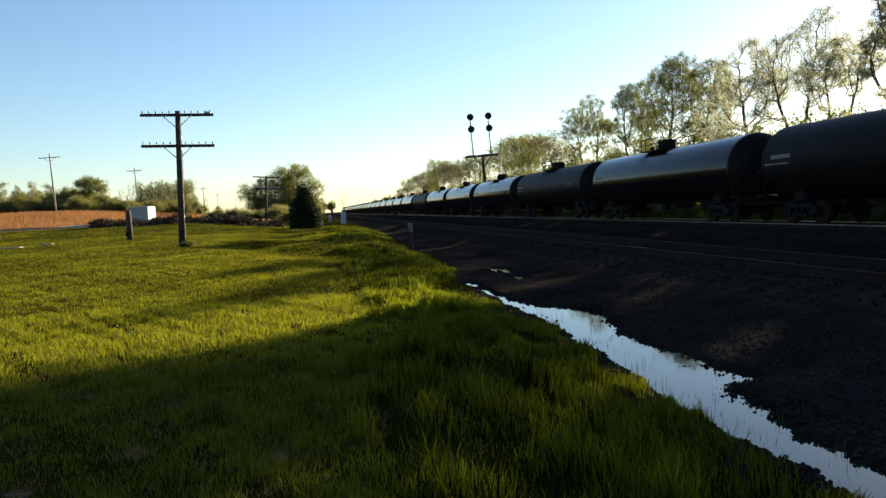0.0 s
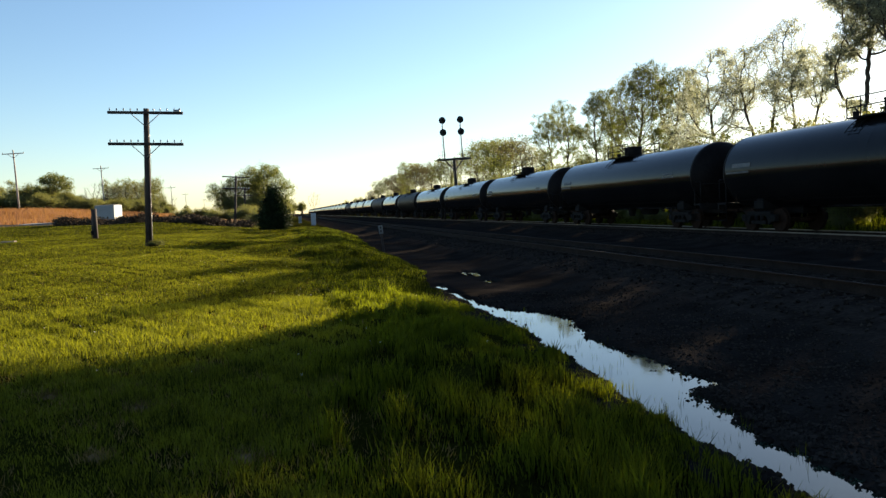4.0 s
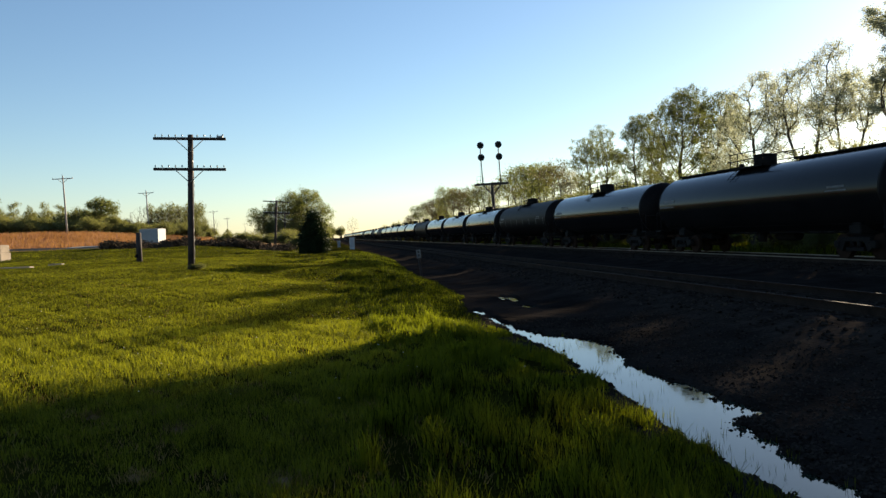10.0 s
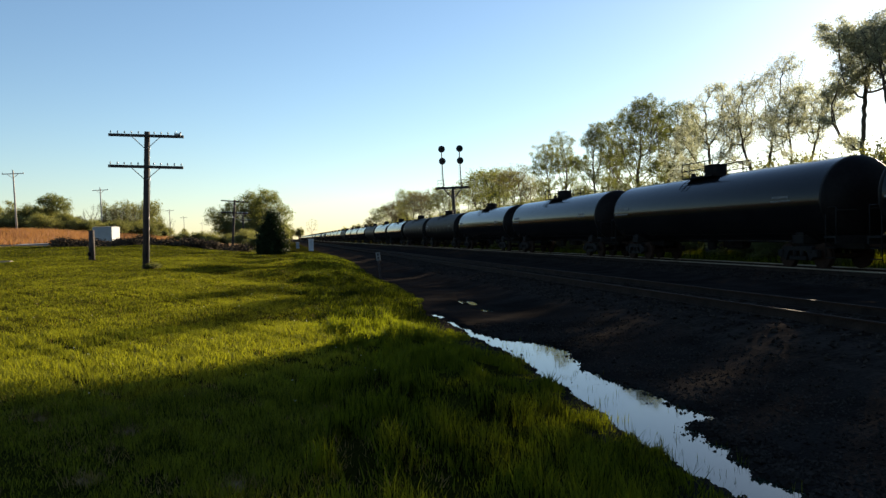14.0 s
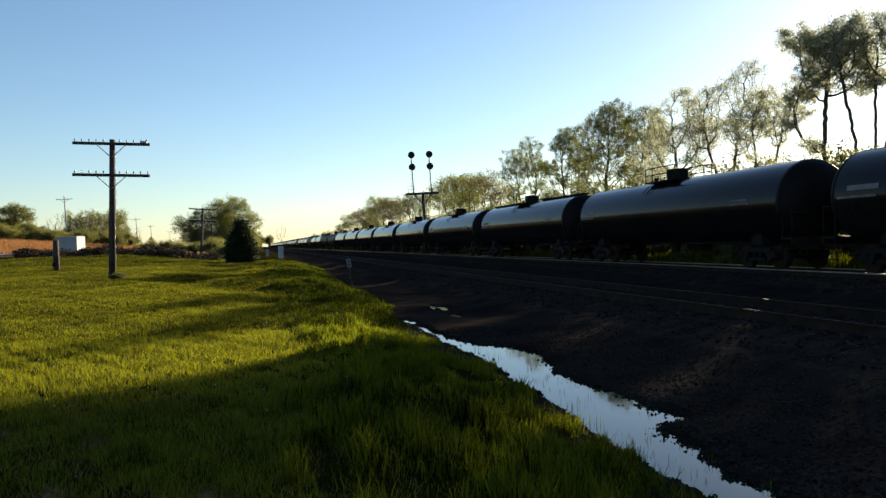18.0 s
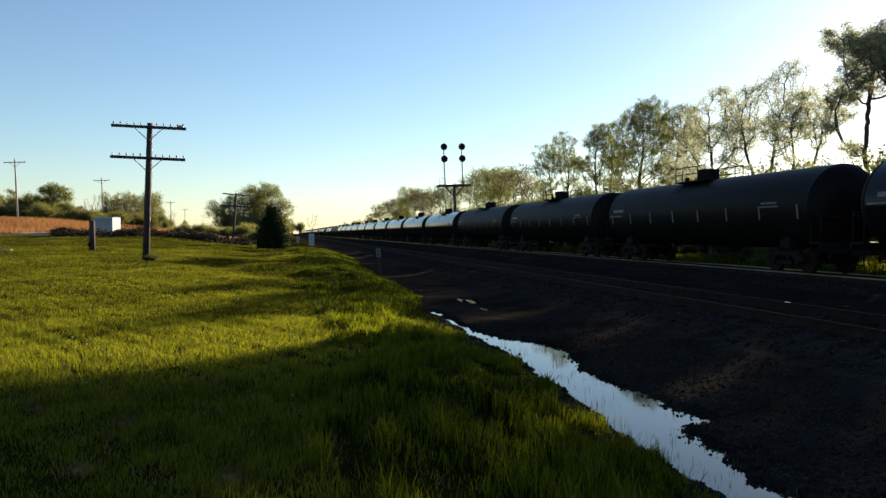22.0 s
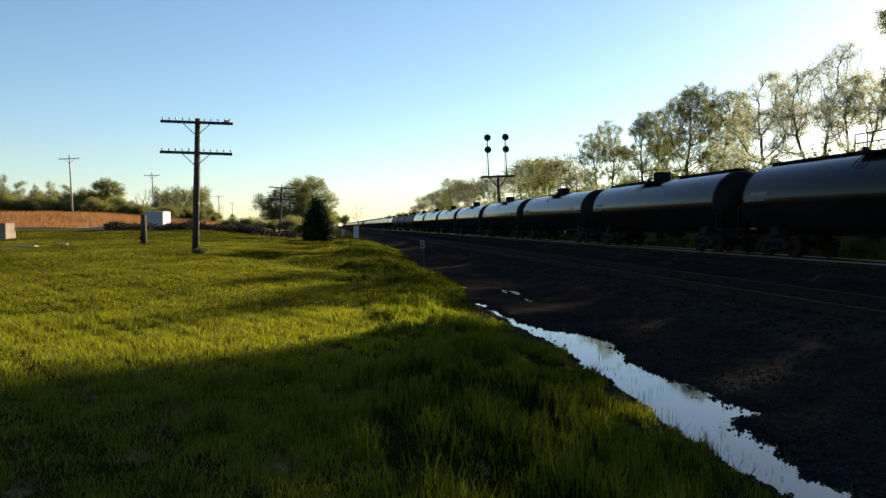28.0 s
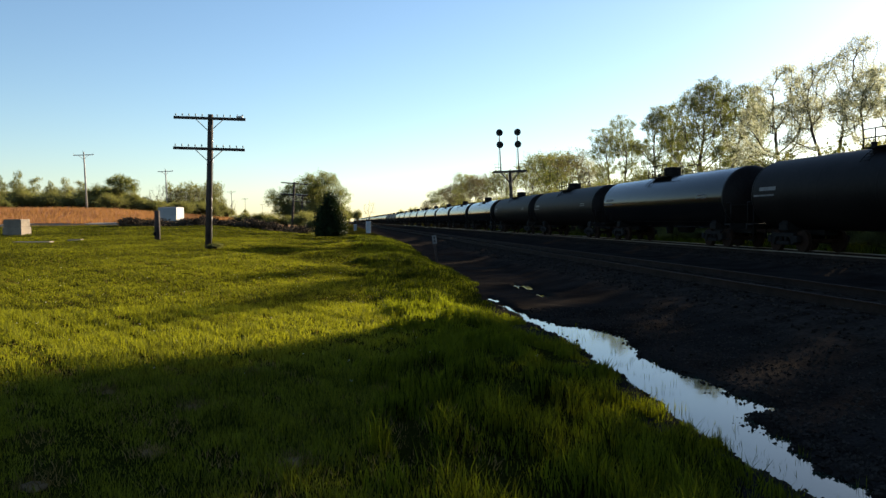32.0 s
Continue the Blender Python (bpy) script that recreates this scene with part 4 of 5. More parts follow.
def build_bushes():
    lab = "leafy green thicket of young trees beside the pole line"
    rng = np.random.default_rng(55)
    for i, (x, y, lumps) in enumerate((
            (-10.8, 158, ((-1.5, 4.8, 1.9), (0.1, 7.2, 1.3), (0.6, 3.3, 1.7), (-2.0, 3.0, 1.4))),
            (-7.6, 160, ((0.2, 9.2, 1.7), (1.4, 7.0, 1.8), (-0.5, 5.2, 1.8), (1.7, 3.4, 1.8), (-0.8, 7.4, 1.2))),
            (-3.2, 157, ((0.4, 9.2, 1.5), (-0.4, 7.0, 2.2), (2.3, 6.3, 1.6), (3.2, 4.2, 1.5), (0.6, 3.8, 2.2), (2.8, 2.2, 1.5), (-1.6, 5.0, 1.6))),
            (-5.6, 162, ((0.2, 7.9, 1.4), (-0.6, 5.9, 1.5), (0.8, 5.2, 1.5), (0.2, 3.4, 1.7))))):
        ob = thing("young_tree", pose(x, y, 0.75, 0, 0, 3), lab, "tree", "thicket by the pole line")
        for nm, me in zip(("trunk", "crown"), crown_tree(500 + i, crown_pads(rng, lumps, 1.4), 1.2, LEAF, per=40, spread=0.36, size=0.12, dense=13, reach=0.55, stems=2)):
            new(nm, me).parent = ob
    for i, (x, y, h) in enumerate(((-10.6, 155, 3.2), (-8.6, 154, 3.4), (-6.4, 154, 3.6), (-3.0, 154, 3.8), (-0.9, 156, 3.4))):
        tree(f"shrub{i % 2}", x, y, h + 0.8, 0.8, i * 71.0, label=lab, name="young_tree", group="thicket by the pole line")
    rng = np.random.default_rng(12)
    ob = thing("juniper", pose(-1.2, 67.0, float(land(-1.2, 67.0)) - 0.05), "dense dark green juniper bush on the lawn's edge", "bush")
    lumps = [(0, 0, 0.9, 1.0, 0.9), (0.55, 0.2, 1.0, 0.75, 1.0), (-0.5, -0.2, 1.1, 0.7, 1.1), (0.1, 0, 2.0, 0.75, 1.1), (0.22, 0.1, 2.6, 0.4, 0.8), (-0.2, 0, 2.3, 0.45, 0.8), (0.15, 0, 3.0, 0.4, 0.5), (-0.85, 0.1, 0.7, 0.6, 0.7), (0.95, 0, 0.8, 0.6, 0.8), (0.6, 0.1, 1.6, 0.5, 0.7), (-0.5, 0, 1.6, 0.5, 0.7)]
    c = np.concatenate([np.array((x * 0.85, y, z)) + rng.normal(0, 0.5, (int(110 * r + 24), 3)) * (r * 0.88, r * 0.88, h * 1.06) for x, y, z, r, h in lumps])
    c = c[c[:, 2] > 0.05]
    v, t = leaf_mesh(rng, c, 36, 0.16, 0.075, 1.9)
    new("foliage", quick_mesh("foliage", v, t, NEEDLE)).parent = ob
    bm = bmesh.new()
    rod(bm, (0, 0, 0), (0.05, 0.05, 3.2), 0.12, 0.03, 7)
    part("trunk", bm, BARK, ob)
    for i, (x, y, h) in enumerate(((-7.0, 97, 1.5), (-5.2, 99, 1.7), (-8.6, 96, 1.4), (-10.2, 98, 1.5), (-4.4, 94, 2.0), (-12.0, 97, 1.4), (-3.3, 90, 1.6), (-3.9, 96, 2.2))):
        tree(f"shrub{i % 2}", x, y, h, 1.5, i * 63.0, label="low green shrub at the lawn's far edge", name="shrub", category="bush", group="shrubs by the pole line")
    tree("shrub0", -5.55, 34.9, 0.34, 2.2, 0, label="small dark tuft of weeds at the foot of the pole", name="weed_tuft", category="weeds")
    # undergrowth below the tree row, added hidden behind the train to block low sun
    for i in range(130):
        y = -20 + i * 1.9 + random.uniform(-0.6, 0.6)
        tree(f"shrub{i % 2}", 28.5 + i % 3 * 1.4 + random.uniform(-0.6, 0.6), y, random.uniform(5.0, 5.4) if i % 5 else 4.4, 0.9, i * 39.0, label="dense green undergrowth added below the tree row to block sun", name="hedge_bush", category="bush", group="undergrowth behind the train")
    for i in range(70):
        y = -20 + i * 3.0 + random.uniform(-1, 1)
        tree(f"shrub{i % 2}", 41 + i % 2 * 4 + random.uniform(-1, 1), y, random.uniform(4.0, 5.0), 1.3, i * 57.0, label="dense green undergrowth added below the tree row to block sun", name="hedge_bush", category="bush", group="undergrowth behind the train")
    # weeds behind the train
    for i in range(22):
        y = 24 + i * 3.1 + random.uniform(-1, 1)
        tree(f"shrub{i % 2}", 24.5 + random.uniform(-1.2, 3.5), y, random.uniform(0.7, 1.4), 1.4, i * 47.0, label="sunlit green weeds behind the rails", name="weed_clump", category="weeds", group="weeds behind the rails")


build_bushes()


# ---- grass ----
def blades(rng, x, y, tall, wide, bend=0.5, tiers=2):
    """Bent blades of grass as triangles, rooted on the land."""
    n = len(x)
    z = land(x, y) - 0.01
    a = rng.uniform(0, 6.283, n)
    out = np.stack([np.cos(a), np.sin(a), np.zeros(n)], 1)
    b = a + 1.57 + rng.normal(0, 0.4, n)
    side = np.stack([np.cos(b), np.sin(b), np.zeros(n)], 1)
    root = np.stack([x, y, z], 1)
    up = np.array([0, 0, 1.0])
    k = (bend * rng.uniform(0.3, 1.3, n) * tall)[:, None]
    t, w = tall[:, None], wide[:, None]
    tip = root + up * t + out * k
    if tiers == 1:
        v = np.stack([root - side * w, root + side * w, tip], 1).reshape(-1, 3)
        return v, np.arange(n)[:, None] * 3 + np.array([[0, 1, 2]])
    mid = root + up * t * 0.6 + out * k * 0.3
    v = np.stack([root - side * w, root + side * w, mid - side * w * 0.75, mid + side * w * 0.75, tip], 1).reshape(-1, 3)
    i = np.arange(n)[:, None] * 5
    return v, np.concatenate([i + [0, 1, 3], i + [0, 3, 2], i + [2, 3, 4]])


def strew(rng, n, x0, x1, y0, y1, keep=None):
    x, y = rng.uniform(x0, x1, n), rng.uniform(y0, y1, n)
    if keep is not None:
        k = keep(x, y)
        x, y = x[k], y[k]
    return x, y


def mown_edge(y):
    return 0.35 + 0.25 * np.sin(y * 0.8) + 0.12 * np.sin(y * 2.1) + 0.5 * ease((y - 8.5) / 2.5)


def build_grass():
    rng = np.random.default_rng(4)
    short = lambda x, y: (x < mown_edge(y) + rng.normal(0, 0.12, len(x))) & (np.abs(x + 0.17 * y) < 0.70 * y + 1.5)
    zones = ((95000, -5, 1.0, 3.6, 8.5, 0.085, 0.0032, 2), (90000, -8, 1.0, 8.5, 15, 0.085, 0.005, 2), (230000, -14, 1.2, 15, 28, 0.068, 0.0065, 1), (380000, -26, 2, 28, 52, 0.080, 0.011, 1), (260000, -40, 3, 52, 88, 0.12, 0.024, 1), (60000, -7, 3, -8, 3.6, 0.085, 0.006, 1))
    for n, x0, x1, y0, y1, h, w, tiers in zones:
        x, y = strew(rng, n, x0, x1, y0, y1, short if 4 < y1 < 30 else lambda x, y: (x < edge_of_lawn(y) - (1.0 if y1 > 4 else 0.1)))
        patch = 1 + 0.24 * waves(x, y, 0.8) + 0.28 * waves(x + 3, y, 3.7)
        if y1 < 16:
            # turf thinned over dark thatch to deepen the tree shade at two patches
            shade_patch = np.exp(-((x + 1.9) / 0.75) ** 2 - ((y - 5.3) / 0.9) ** 2) + 0.6 * np.exp(-((x + 0.6) / 0.3) ** 2 - ((y - 7.2) / 0.5) ** 2)
            k = (waves(x * 1.3 + 5, y, 2.9) < rng.normal(0.95, 0.3, len(x)) - 0.7 * shade_patch) & (rng.random(len(x)) > 0.45 * shade_patch)
            x, y, patch = x[k], y[k], (patch * (1 - 0.35 * shade_patch))[k]
        v, t = blades(rng, x, y, h * (rng.uniform(0.5, 1.35, len(x)) * np.clip(patch, 0.35, 1.7) if y1 < 30 else rng.uniform(0.75, 1.15, len(x))), w * rng.uniform(0.7, 1.3, len(x)), 0.7, tiers)
        tagged(new("lawn_grass", quick_mesh("lawn_grass", v, t, LAWN)), "short sunlit yellow-green lawn grass", "grass", kind="stuff")
    for n, x0, x1, y0, y1, w in ((20000, -5, 1, 3.6, 9, 0.0035), (8000, -9, 1, 9, 18, 0.006), (7000, -14, 1, 18, 32, 0.012), (40000, -24, 1, 32, 64, 0.015)):
        x, y = strew(rng, n, x0, x1, y0, y1, lambda x, y: np.maximum(waves(x, y, 1.1), waves(x * 1.3 + 5, y, 2.9)) + rng.normal(0, 0.4, len(x)) > 0.8)
        v, t = blades(rng, x, y, rng.uniform(0.03, 0.09, len(x)), np.full(len(x), w), 1.1, 1)
        tagged(new("dead_blades", quick_mesh("dead_blades", v, t, DEAD_GRASS)), "brown dead blades among the lawn grass", "grass", kind="stuff")
    bank = lambda x, y: (x > mown_edge(y) + rng.normal(0, 0.15, len(x))) & (x < edge_of_lawn(y) + rng.normal(0.06, 0.07, len(x)))
    for n, x0, x1, y0, y1, h, w, tiers in ((27000, 0, 3.3, 3.4, 8.5, 0.23, 0.0046, 2), (34000, 0, 3.6, 8.5, 15, 0.18, 0.007, 2), (100000, 0, 4.4, 15, 34, 0.17, 0.010, 1), (70000, 0, 5.6, 34, 70, 0.17, 0.02, 1)):
        # tufts with dark hollows between them, and a thin cover of short blades
        cx, cy = strew(rng, int((x1 - x0) * (y1 - y0) * (8 if y1 < 20 else 5)), x0, x1, y0, y1, bank)
        i = rng.integers(0, len(cx), int(n * 0.66))
        wide = (0.13 if y1 < 20 else 0.22) * rng.uniform(0.6, 1.5, len(cx))
        dx, dy = rng.normal(0, 1, len(i)) * wide[i], rng.normal(0, 1, len(i)) * wide[i]
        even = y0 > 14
        tuft = rng.uniform(0.75 if even else 0.4, 1.4 if even else 1.5, len(cx))[i] * np.exp(-(dx * dx + dy * dy) / (2 * (1.6 * wide[i]) ** 2))
        fx, fy = strew(rng, int(n * 0.4), x0, x1, y0, y1, bank)
        x, y, clump = np.concatenate([cx[i] + dx, fx]), np.concatenate([cy[i] + dy, fy]), np.concatenate([tuft, np.full(len(fx), 0.65 if even else 0.24)])
        k = (x < edge_of_lawn(y) + 0.16) & (puddle_depth(x, y) < 0.01)
        x, y = x[k], y[k]
        clump = clump[k] * (0.5 + 0.5 * ease((edge_of_lawn(y) + 0.1 - x) / 0.5)) * (1 - 0.93 * ease(hollow(x, y) * 2.0 - 0.3 + 0.15 * waves(x, y, 3.1)))
        v, t = blades(rng, x, y, h * rng.uniform(0.6, 1.25, len(x)) * clump, w * rng.uniform(0.7, 1.3, len(x)), 0.5, tiers)
        tagged(new("tall_grass", quick_mesh("tall_grass", v, t, BANK_LIT if even else TALL)), "lush uncut green grass on the bank", "grass", kind="stuff")
    # white clover and seed heads
    x, y = strew(rng, 190, -9, 2.4, 7.5, 30)
    v, t = leaf_mesh(rng, np.stack([x, y, land(x, y) + rng.uniform(0.05, 0.12, len(x))], 1), 4, 0.006, 0.007)
    tagged(new("clover_flowers", quick_mesh("clover_flowers", v, t, FLOWER)), "scattered small white clover flowers in the lawn", "flowers", kind="stuff")
    # stalks standing in the water
    cx, cy = strew(rng, 300, 3.05, 4.2, 4.6, 14, lambda x, y: (puddle_depth(x, y) > 0.02) & (rng.random(len(x)) < 0.30 + 0.7 * np.exp(-np.clip(x - 3.2, 0, 1) / 0.15)))
    i = np.repeat(np.arange(len(cx)), rng.integers(3, 9, len(cx)))
    x, y = cx[i] + rng.normal(0, 0.035, len(i)), cy[i] + rng.normal(0, 0.06, len(i))
    v, t = blades(rng, x, y, rng.uniform(0.05, 0.15, len(x)) * rng.uniform(0.6, 1.3, len(cx))[i], np.full(len(x), 0.0026), 0.2, 2)
    tagged(new("water_weeds", quick_mesh("water_weeds", v, t, TALL)), "thin grass stalks standing in the puddle", "grass", kind="stuff")
    # rough grass behind the rails
    x, y = strew(rng, 60000, 21.2, 33, 8, 140)
    v, t = blades(rng, x, y, rng.uniform(0.2, 0.65, len(x)), np.full(len(x), 0.02), 0.5, 1)
    tagged(new("rough_grass", quick_mesh("rough_grass", v, t, TALL)), "sunlit rough green grass behind the rails", "grass", kind="stuff")
    x, y = strew(rng, 36000, 33, 62, 8, 140)
    v, t = blades(rng, x, y, rng.uniform(0.3, 0.8, len(x)), np.full(len(x), 0.06), 0.5, 1)
    tagged(new("rough_grass", quick_mesh("rough_grass", v, t, TALL)), "rough green grass under the tree row", "grass", kind="stuff")
    # brown dead grass along the road
    x, y = strew(rng, 26000, -62, -12, 55, 92, lambda x, y: (np.abs(y - (96 + (x + 27) * 0.71) + 8.5) < 4.5) & (rng.random(len(x)) < 0.9))
    v, t = blades(rng, x, y, rng.uniform(0.08, 0.3, len(x)), np.full(len(x), 0.03), 0.6, 1)
    tagged(new("verge_grass", quick_mesh("verge_grass", v, t, DEAD_GRASS)), "short brown dead grass along the road", "grass", kind="stuff")
    # the dry field
    r, a = np.sqrt(rng.uniform(101 ** 2, 172 ** 2, 60000)), radians(-31) + rng.random(60000) * radians(25)
    x, y = r * np.sin(a), r * np.cos(a)
    k = np.hypot(x + 27, y - 96) > 6
    x, y = x[k], y[k]
    v, t = blades(rng, x, y, rng.uniform(0.5, 1.1, len(x)), np.full(len(x), 0.07), 0.3, 1)
    tagged(new("dry_field_grass", quick_mesh("dry_field_grass", v, t, STRAW)), "tall red-brown dry grass of the field", "grass", kind="stuff")


build_grass()


def build_brush():
    rng = np.random.default_rng(21)
    n = 900
    s = rng.random(n)
    x, y = -20 + 16 * s + rng.normal(0, 0.4, n), 76 + 3 * s + rng.normal(0, 0.9, n)
    z = land(x, y) + rng.random(n) ** 1.4 * (0.5 + 0.2 * np.sin(s * 19) + 0.15 * np.sin(s * 47))
    v, t = leaf_mesh(rng, np.stack([x, y, z], 1), 60, 0.22, 0.09, 0.6)
    tagged(new("brush_heap", quick_mesh("brush_heap", v, t, BRUSH)), "long low heap of dark dead brush", "brush heap", kind="stuff")


build_brush()


# ---- stones and clods ----
def build_stones():
    rng = np.random.default_rng(9)
    base = np.array([(1, 0, 0), (-1, 0, 0), (0, 1, 0), (0, -1, 0), (0, 0, 0.8), (0, 0, -0.8)], float)
    faces = np.array([(0, 2, 4), (2, 1, 4), (1, 3, 4), (3, 0, 4), (2, 0, 5), (1, 2, 5), (3, 1, 5), (0, 3, 5)])

    def heap(x, y, size, least=-9.0):
        n = len(x)
        z = np.maximum(land(x, y), least)
        v = base[None] * (size[:, None] * rng.uniform(0.6, 1.3, (n, 3)))[:, None, :]
        a = rng.uniform(0, 6.28, n)
        c, s = np.cos(a)[:, None], np.sin(a)[:, None]
        v = np.stack([v[:, :, 0] * c - v[:, :, 1] * s, v[:, :, 0] * s + v[:, :, 1] * c, v[:, :, 2]], -1)
        v = v + rng.normal(0, 0.18, v.shape) * size[:, None, None] + np.stack([x, y, z + size * 0.2], 1)[:, None, :]
        return v.reshape(-1, 3), (np.arange(n)[:, None, None] * 6 + faces[None]).reshape(-1, 3)

    x = np.concatenate([rng.uniform(3.2, 6.5, 9000), rng.normal(3.75, 0.16, 1500)])
    y = np.concatenate([3.8 + 12 * rng.random(9000) ** 1.5, rng.uniform(4.5, 7.2, 1500)])
    k = puddle_depth(x, y) < rng.normal(-0.01, 0.03, len(x))
    v, t = heap(x[k], y[k], rng.uniform(0.008, 0.026, int(k.sum())))
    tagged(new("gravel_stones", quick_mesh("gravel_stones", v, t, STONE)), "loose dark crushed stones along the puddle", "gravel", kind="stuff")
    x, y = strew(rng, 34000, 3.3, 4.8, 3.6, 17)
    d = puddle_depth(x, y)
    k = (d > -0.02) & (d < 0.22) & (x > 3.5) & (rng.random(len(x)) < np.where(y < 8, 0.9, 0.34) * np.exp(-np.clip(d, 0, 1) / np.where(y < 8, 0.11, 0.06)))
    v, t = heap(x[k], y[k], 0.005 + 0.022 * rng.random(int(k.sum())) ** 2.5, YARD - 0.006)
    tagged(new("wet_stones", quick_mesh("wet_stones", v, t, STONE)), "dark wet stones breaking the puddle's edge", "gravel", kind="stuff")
    x, y = strew(rng, 2200, 2.8, 3.4, 3.6, 17)
    d = puddle_depth(x, y)
    k = (d > -0.13) & (d < 0.015)
    v, t = heap(x[k], y[k], rng.uniform(0.008, 0.026, int(k.sum())))
    tagged(new("bank_clods", quick_mesh("bank_clods", v, t, MUD)), "crumbling dark wet earth along the puddle's rim", "earth", kind="stuff")
    x, y = np.concatenate([c + rng.uniform(-2.4, 2.4, 9000) for c in TRACKS]), np.concatenate([4 + 60 * rng.random(9000) ** 1.3 for c in TRACKS])
    v, t = heap(x, y, rng.uniform(0.02, 0.05, len(x)))
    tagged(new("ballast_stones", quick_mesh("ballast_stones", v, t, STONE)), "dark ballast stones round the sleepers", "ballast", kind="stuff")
    for i, (px, py, s) in enumerate(((-0.35, 5.15, 0.09), (-0.95, 8.2, 0.06), (-2.2, 7.6, 0.06), (-1.35, 5.6, 0.07), (-1.9, 5.0, 0.08), (-1.3, 6.9, 0.07), (0.35, 7.3, 0.05), (-1.6, 7.6, 0.06), (-2.6, 5.3, 0.07))):
        bm = bmesh.new()
        bmesh.ops.create_icosphere(bm, subdivisions=2, radius=s)
        for q in bm.verts:
            q.co *= 1 + 0.35 * noise.noise(q.co * 18 + Vector((i * 7, 0, 0)))
            q.co.z *= 0.5
        ob = part("clod", bm, CLOD)
        ob.location = (px, py, float(land(px, py)) + 0.005)
        tagged(ob, "small dry brown clod of earth in the grass", "clod", "clods in the lawn")
        # dead blades round it
        bx, by = rng.normal(px, s * 0.9, 150), rng.normal(py, s * 0.9, 150)
        v, t = blades(rng, bx, by, rng.uniform(0.03, 0.11, 150), np.full(150, 0.0035), 1.3, 2)
        v = v - np.array(ob.location)
        tuft = tagged(new("dead_tuft", quick_mesh("dead_tuft", v, t, DEAD_GRASS)), kind="stuff")
        tuft.parent = ob


build_stones()


# ---- poles and signals ----
def telegraph_pole(x, y, z, height, lean, turn, label, insulators=True, arms=((-0.19, 5, 3), (-1.50, 5, 5))):
    ob = thing("telegraph_pole", pose(x, y, z - 0.1, 0, lean, turn), label, "utility pole", "old telegraph poles")
    bm = bmesh.new()
    rod(bm, (0, 0, -0.4), (0, 0, height + 0.1), 0.15, 0.115, 12)
    part("pole", bm, CREOSOTE, ob)
    for dz, left, right in arms:
        za = height + 0.1 + dz
        bm = bmesh.new()
        box(bm, (0, -0.15, za), (3.05, 0.095, 0.12), bevel=0.012)
        arm = part("crossarm", bm, CREOSOTE, ob)
        for s in (-1, 1):
            bm = bmesh.new()
            a, b = Vector((s * 0.60, -0.20, za - 0.03)), Vector((s * 0.03, -0.16, za - 0.55))
            rod(bm, a, b, 0.018, seg=6)
            part("brace", bm, GREY_WOOD, ob)
        if insulators:
            for s, n in ((-1, left), (1, right)):
                for i in range(n):
                    px = s * (0.32 + 0.28 * i)
                    bm = bmesh.new()
                    rod(bm, (px, -0.15, za + 0.05), (px, -0.15, za + 0.15), 0.012, seg=6)
                    lathe(bm, [(0.030, za + 0.10), (0.036, za + 0.12), (0.030, za + 0.16), (0.012, za + 0.19)], 8)
                    bmesh.ops.translate(bm, verts=[q for q in bm.verts if abs(q.co.x) < 0.1 and abs(q.co.y) < 0.1], vec=(px, -0.15, 0))
                    part("insulator", bm, GLASS_PIN, arm)
    return ob


def build_pole_line():
    p = telegraph_pole(-5.85, 35.1, 0.45, 5.83, 2.1, -4, "old creosoted telegraph pole with two bare crossarms")
    bm = bmesh.new()
    box(bm, (1.28, -0.17, 5.83), (0.26, 0.12, 0.09), bevel=0.01)
    rod(bm, (1.15, -0.17, 5.87), (1.2, -0.17, 5.95), 0.015, seg=6)
    rod(bm, (1.36, -0.17, 5.87), (1.42, -0.17, 5.93), 0.03, seg=8)
    part("bracket", bm, STEEL, p, "grey steel dead-end bracket")
    bm = bmesh.new()
    for i in range(12):
        rod(bm, (0.15 + 0.02 * math.sin(i), -0.08, 0.3 + i * 0.42), (0.15 + 0.02 * math.sin(i + 1), -0.08, 0.72 + i * 0.42), 0.008, seg=5)
    part("ground_wire", bm, STEEL, p)
    for az, d, z, lean in ((-3.70, 92, 0.29, 4.0), (-2.97, 150, 0.9, 2.0)):
        a = radians(az)
        telegraph_pole(d * math.sin(a), d * math.cos(a), z, 5.9, lean, 10, "distant creosoted telegraph pole by the thicket", True)
    # stub of an old post
    a = radians(-12.8)
    x, y = 47 * math.sin(a), 47 * math.cos(a)
    ob = thing("old_post", pose(x, y, float(land(x, y)) - 0.1, 0, 0.5), "short thick dark wooden post on the lawn", "post")
    bm = bmesh.new()
    rod(bm, (0, 0, -0.2), (0, 0, 1.75), 0.17, 0.145, 12)
    part("post", bm, CREOSOTE, ob)
    bm = bmesh.new()
    box(bm, (-0.1, -0.12, 0.45), (0.16, 0.1, 0.22), bevel=0.02)
    part("junction_box", bm, BLACK_IRON, ob)


build_pole_line()


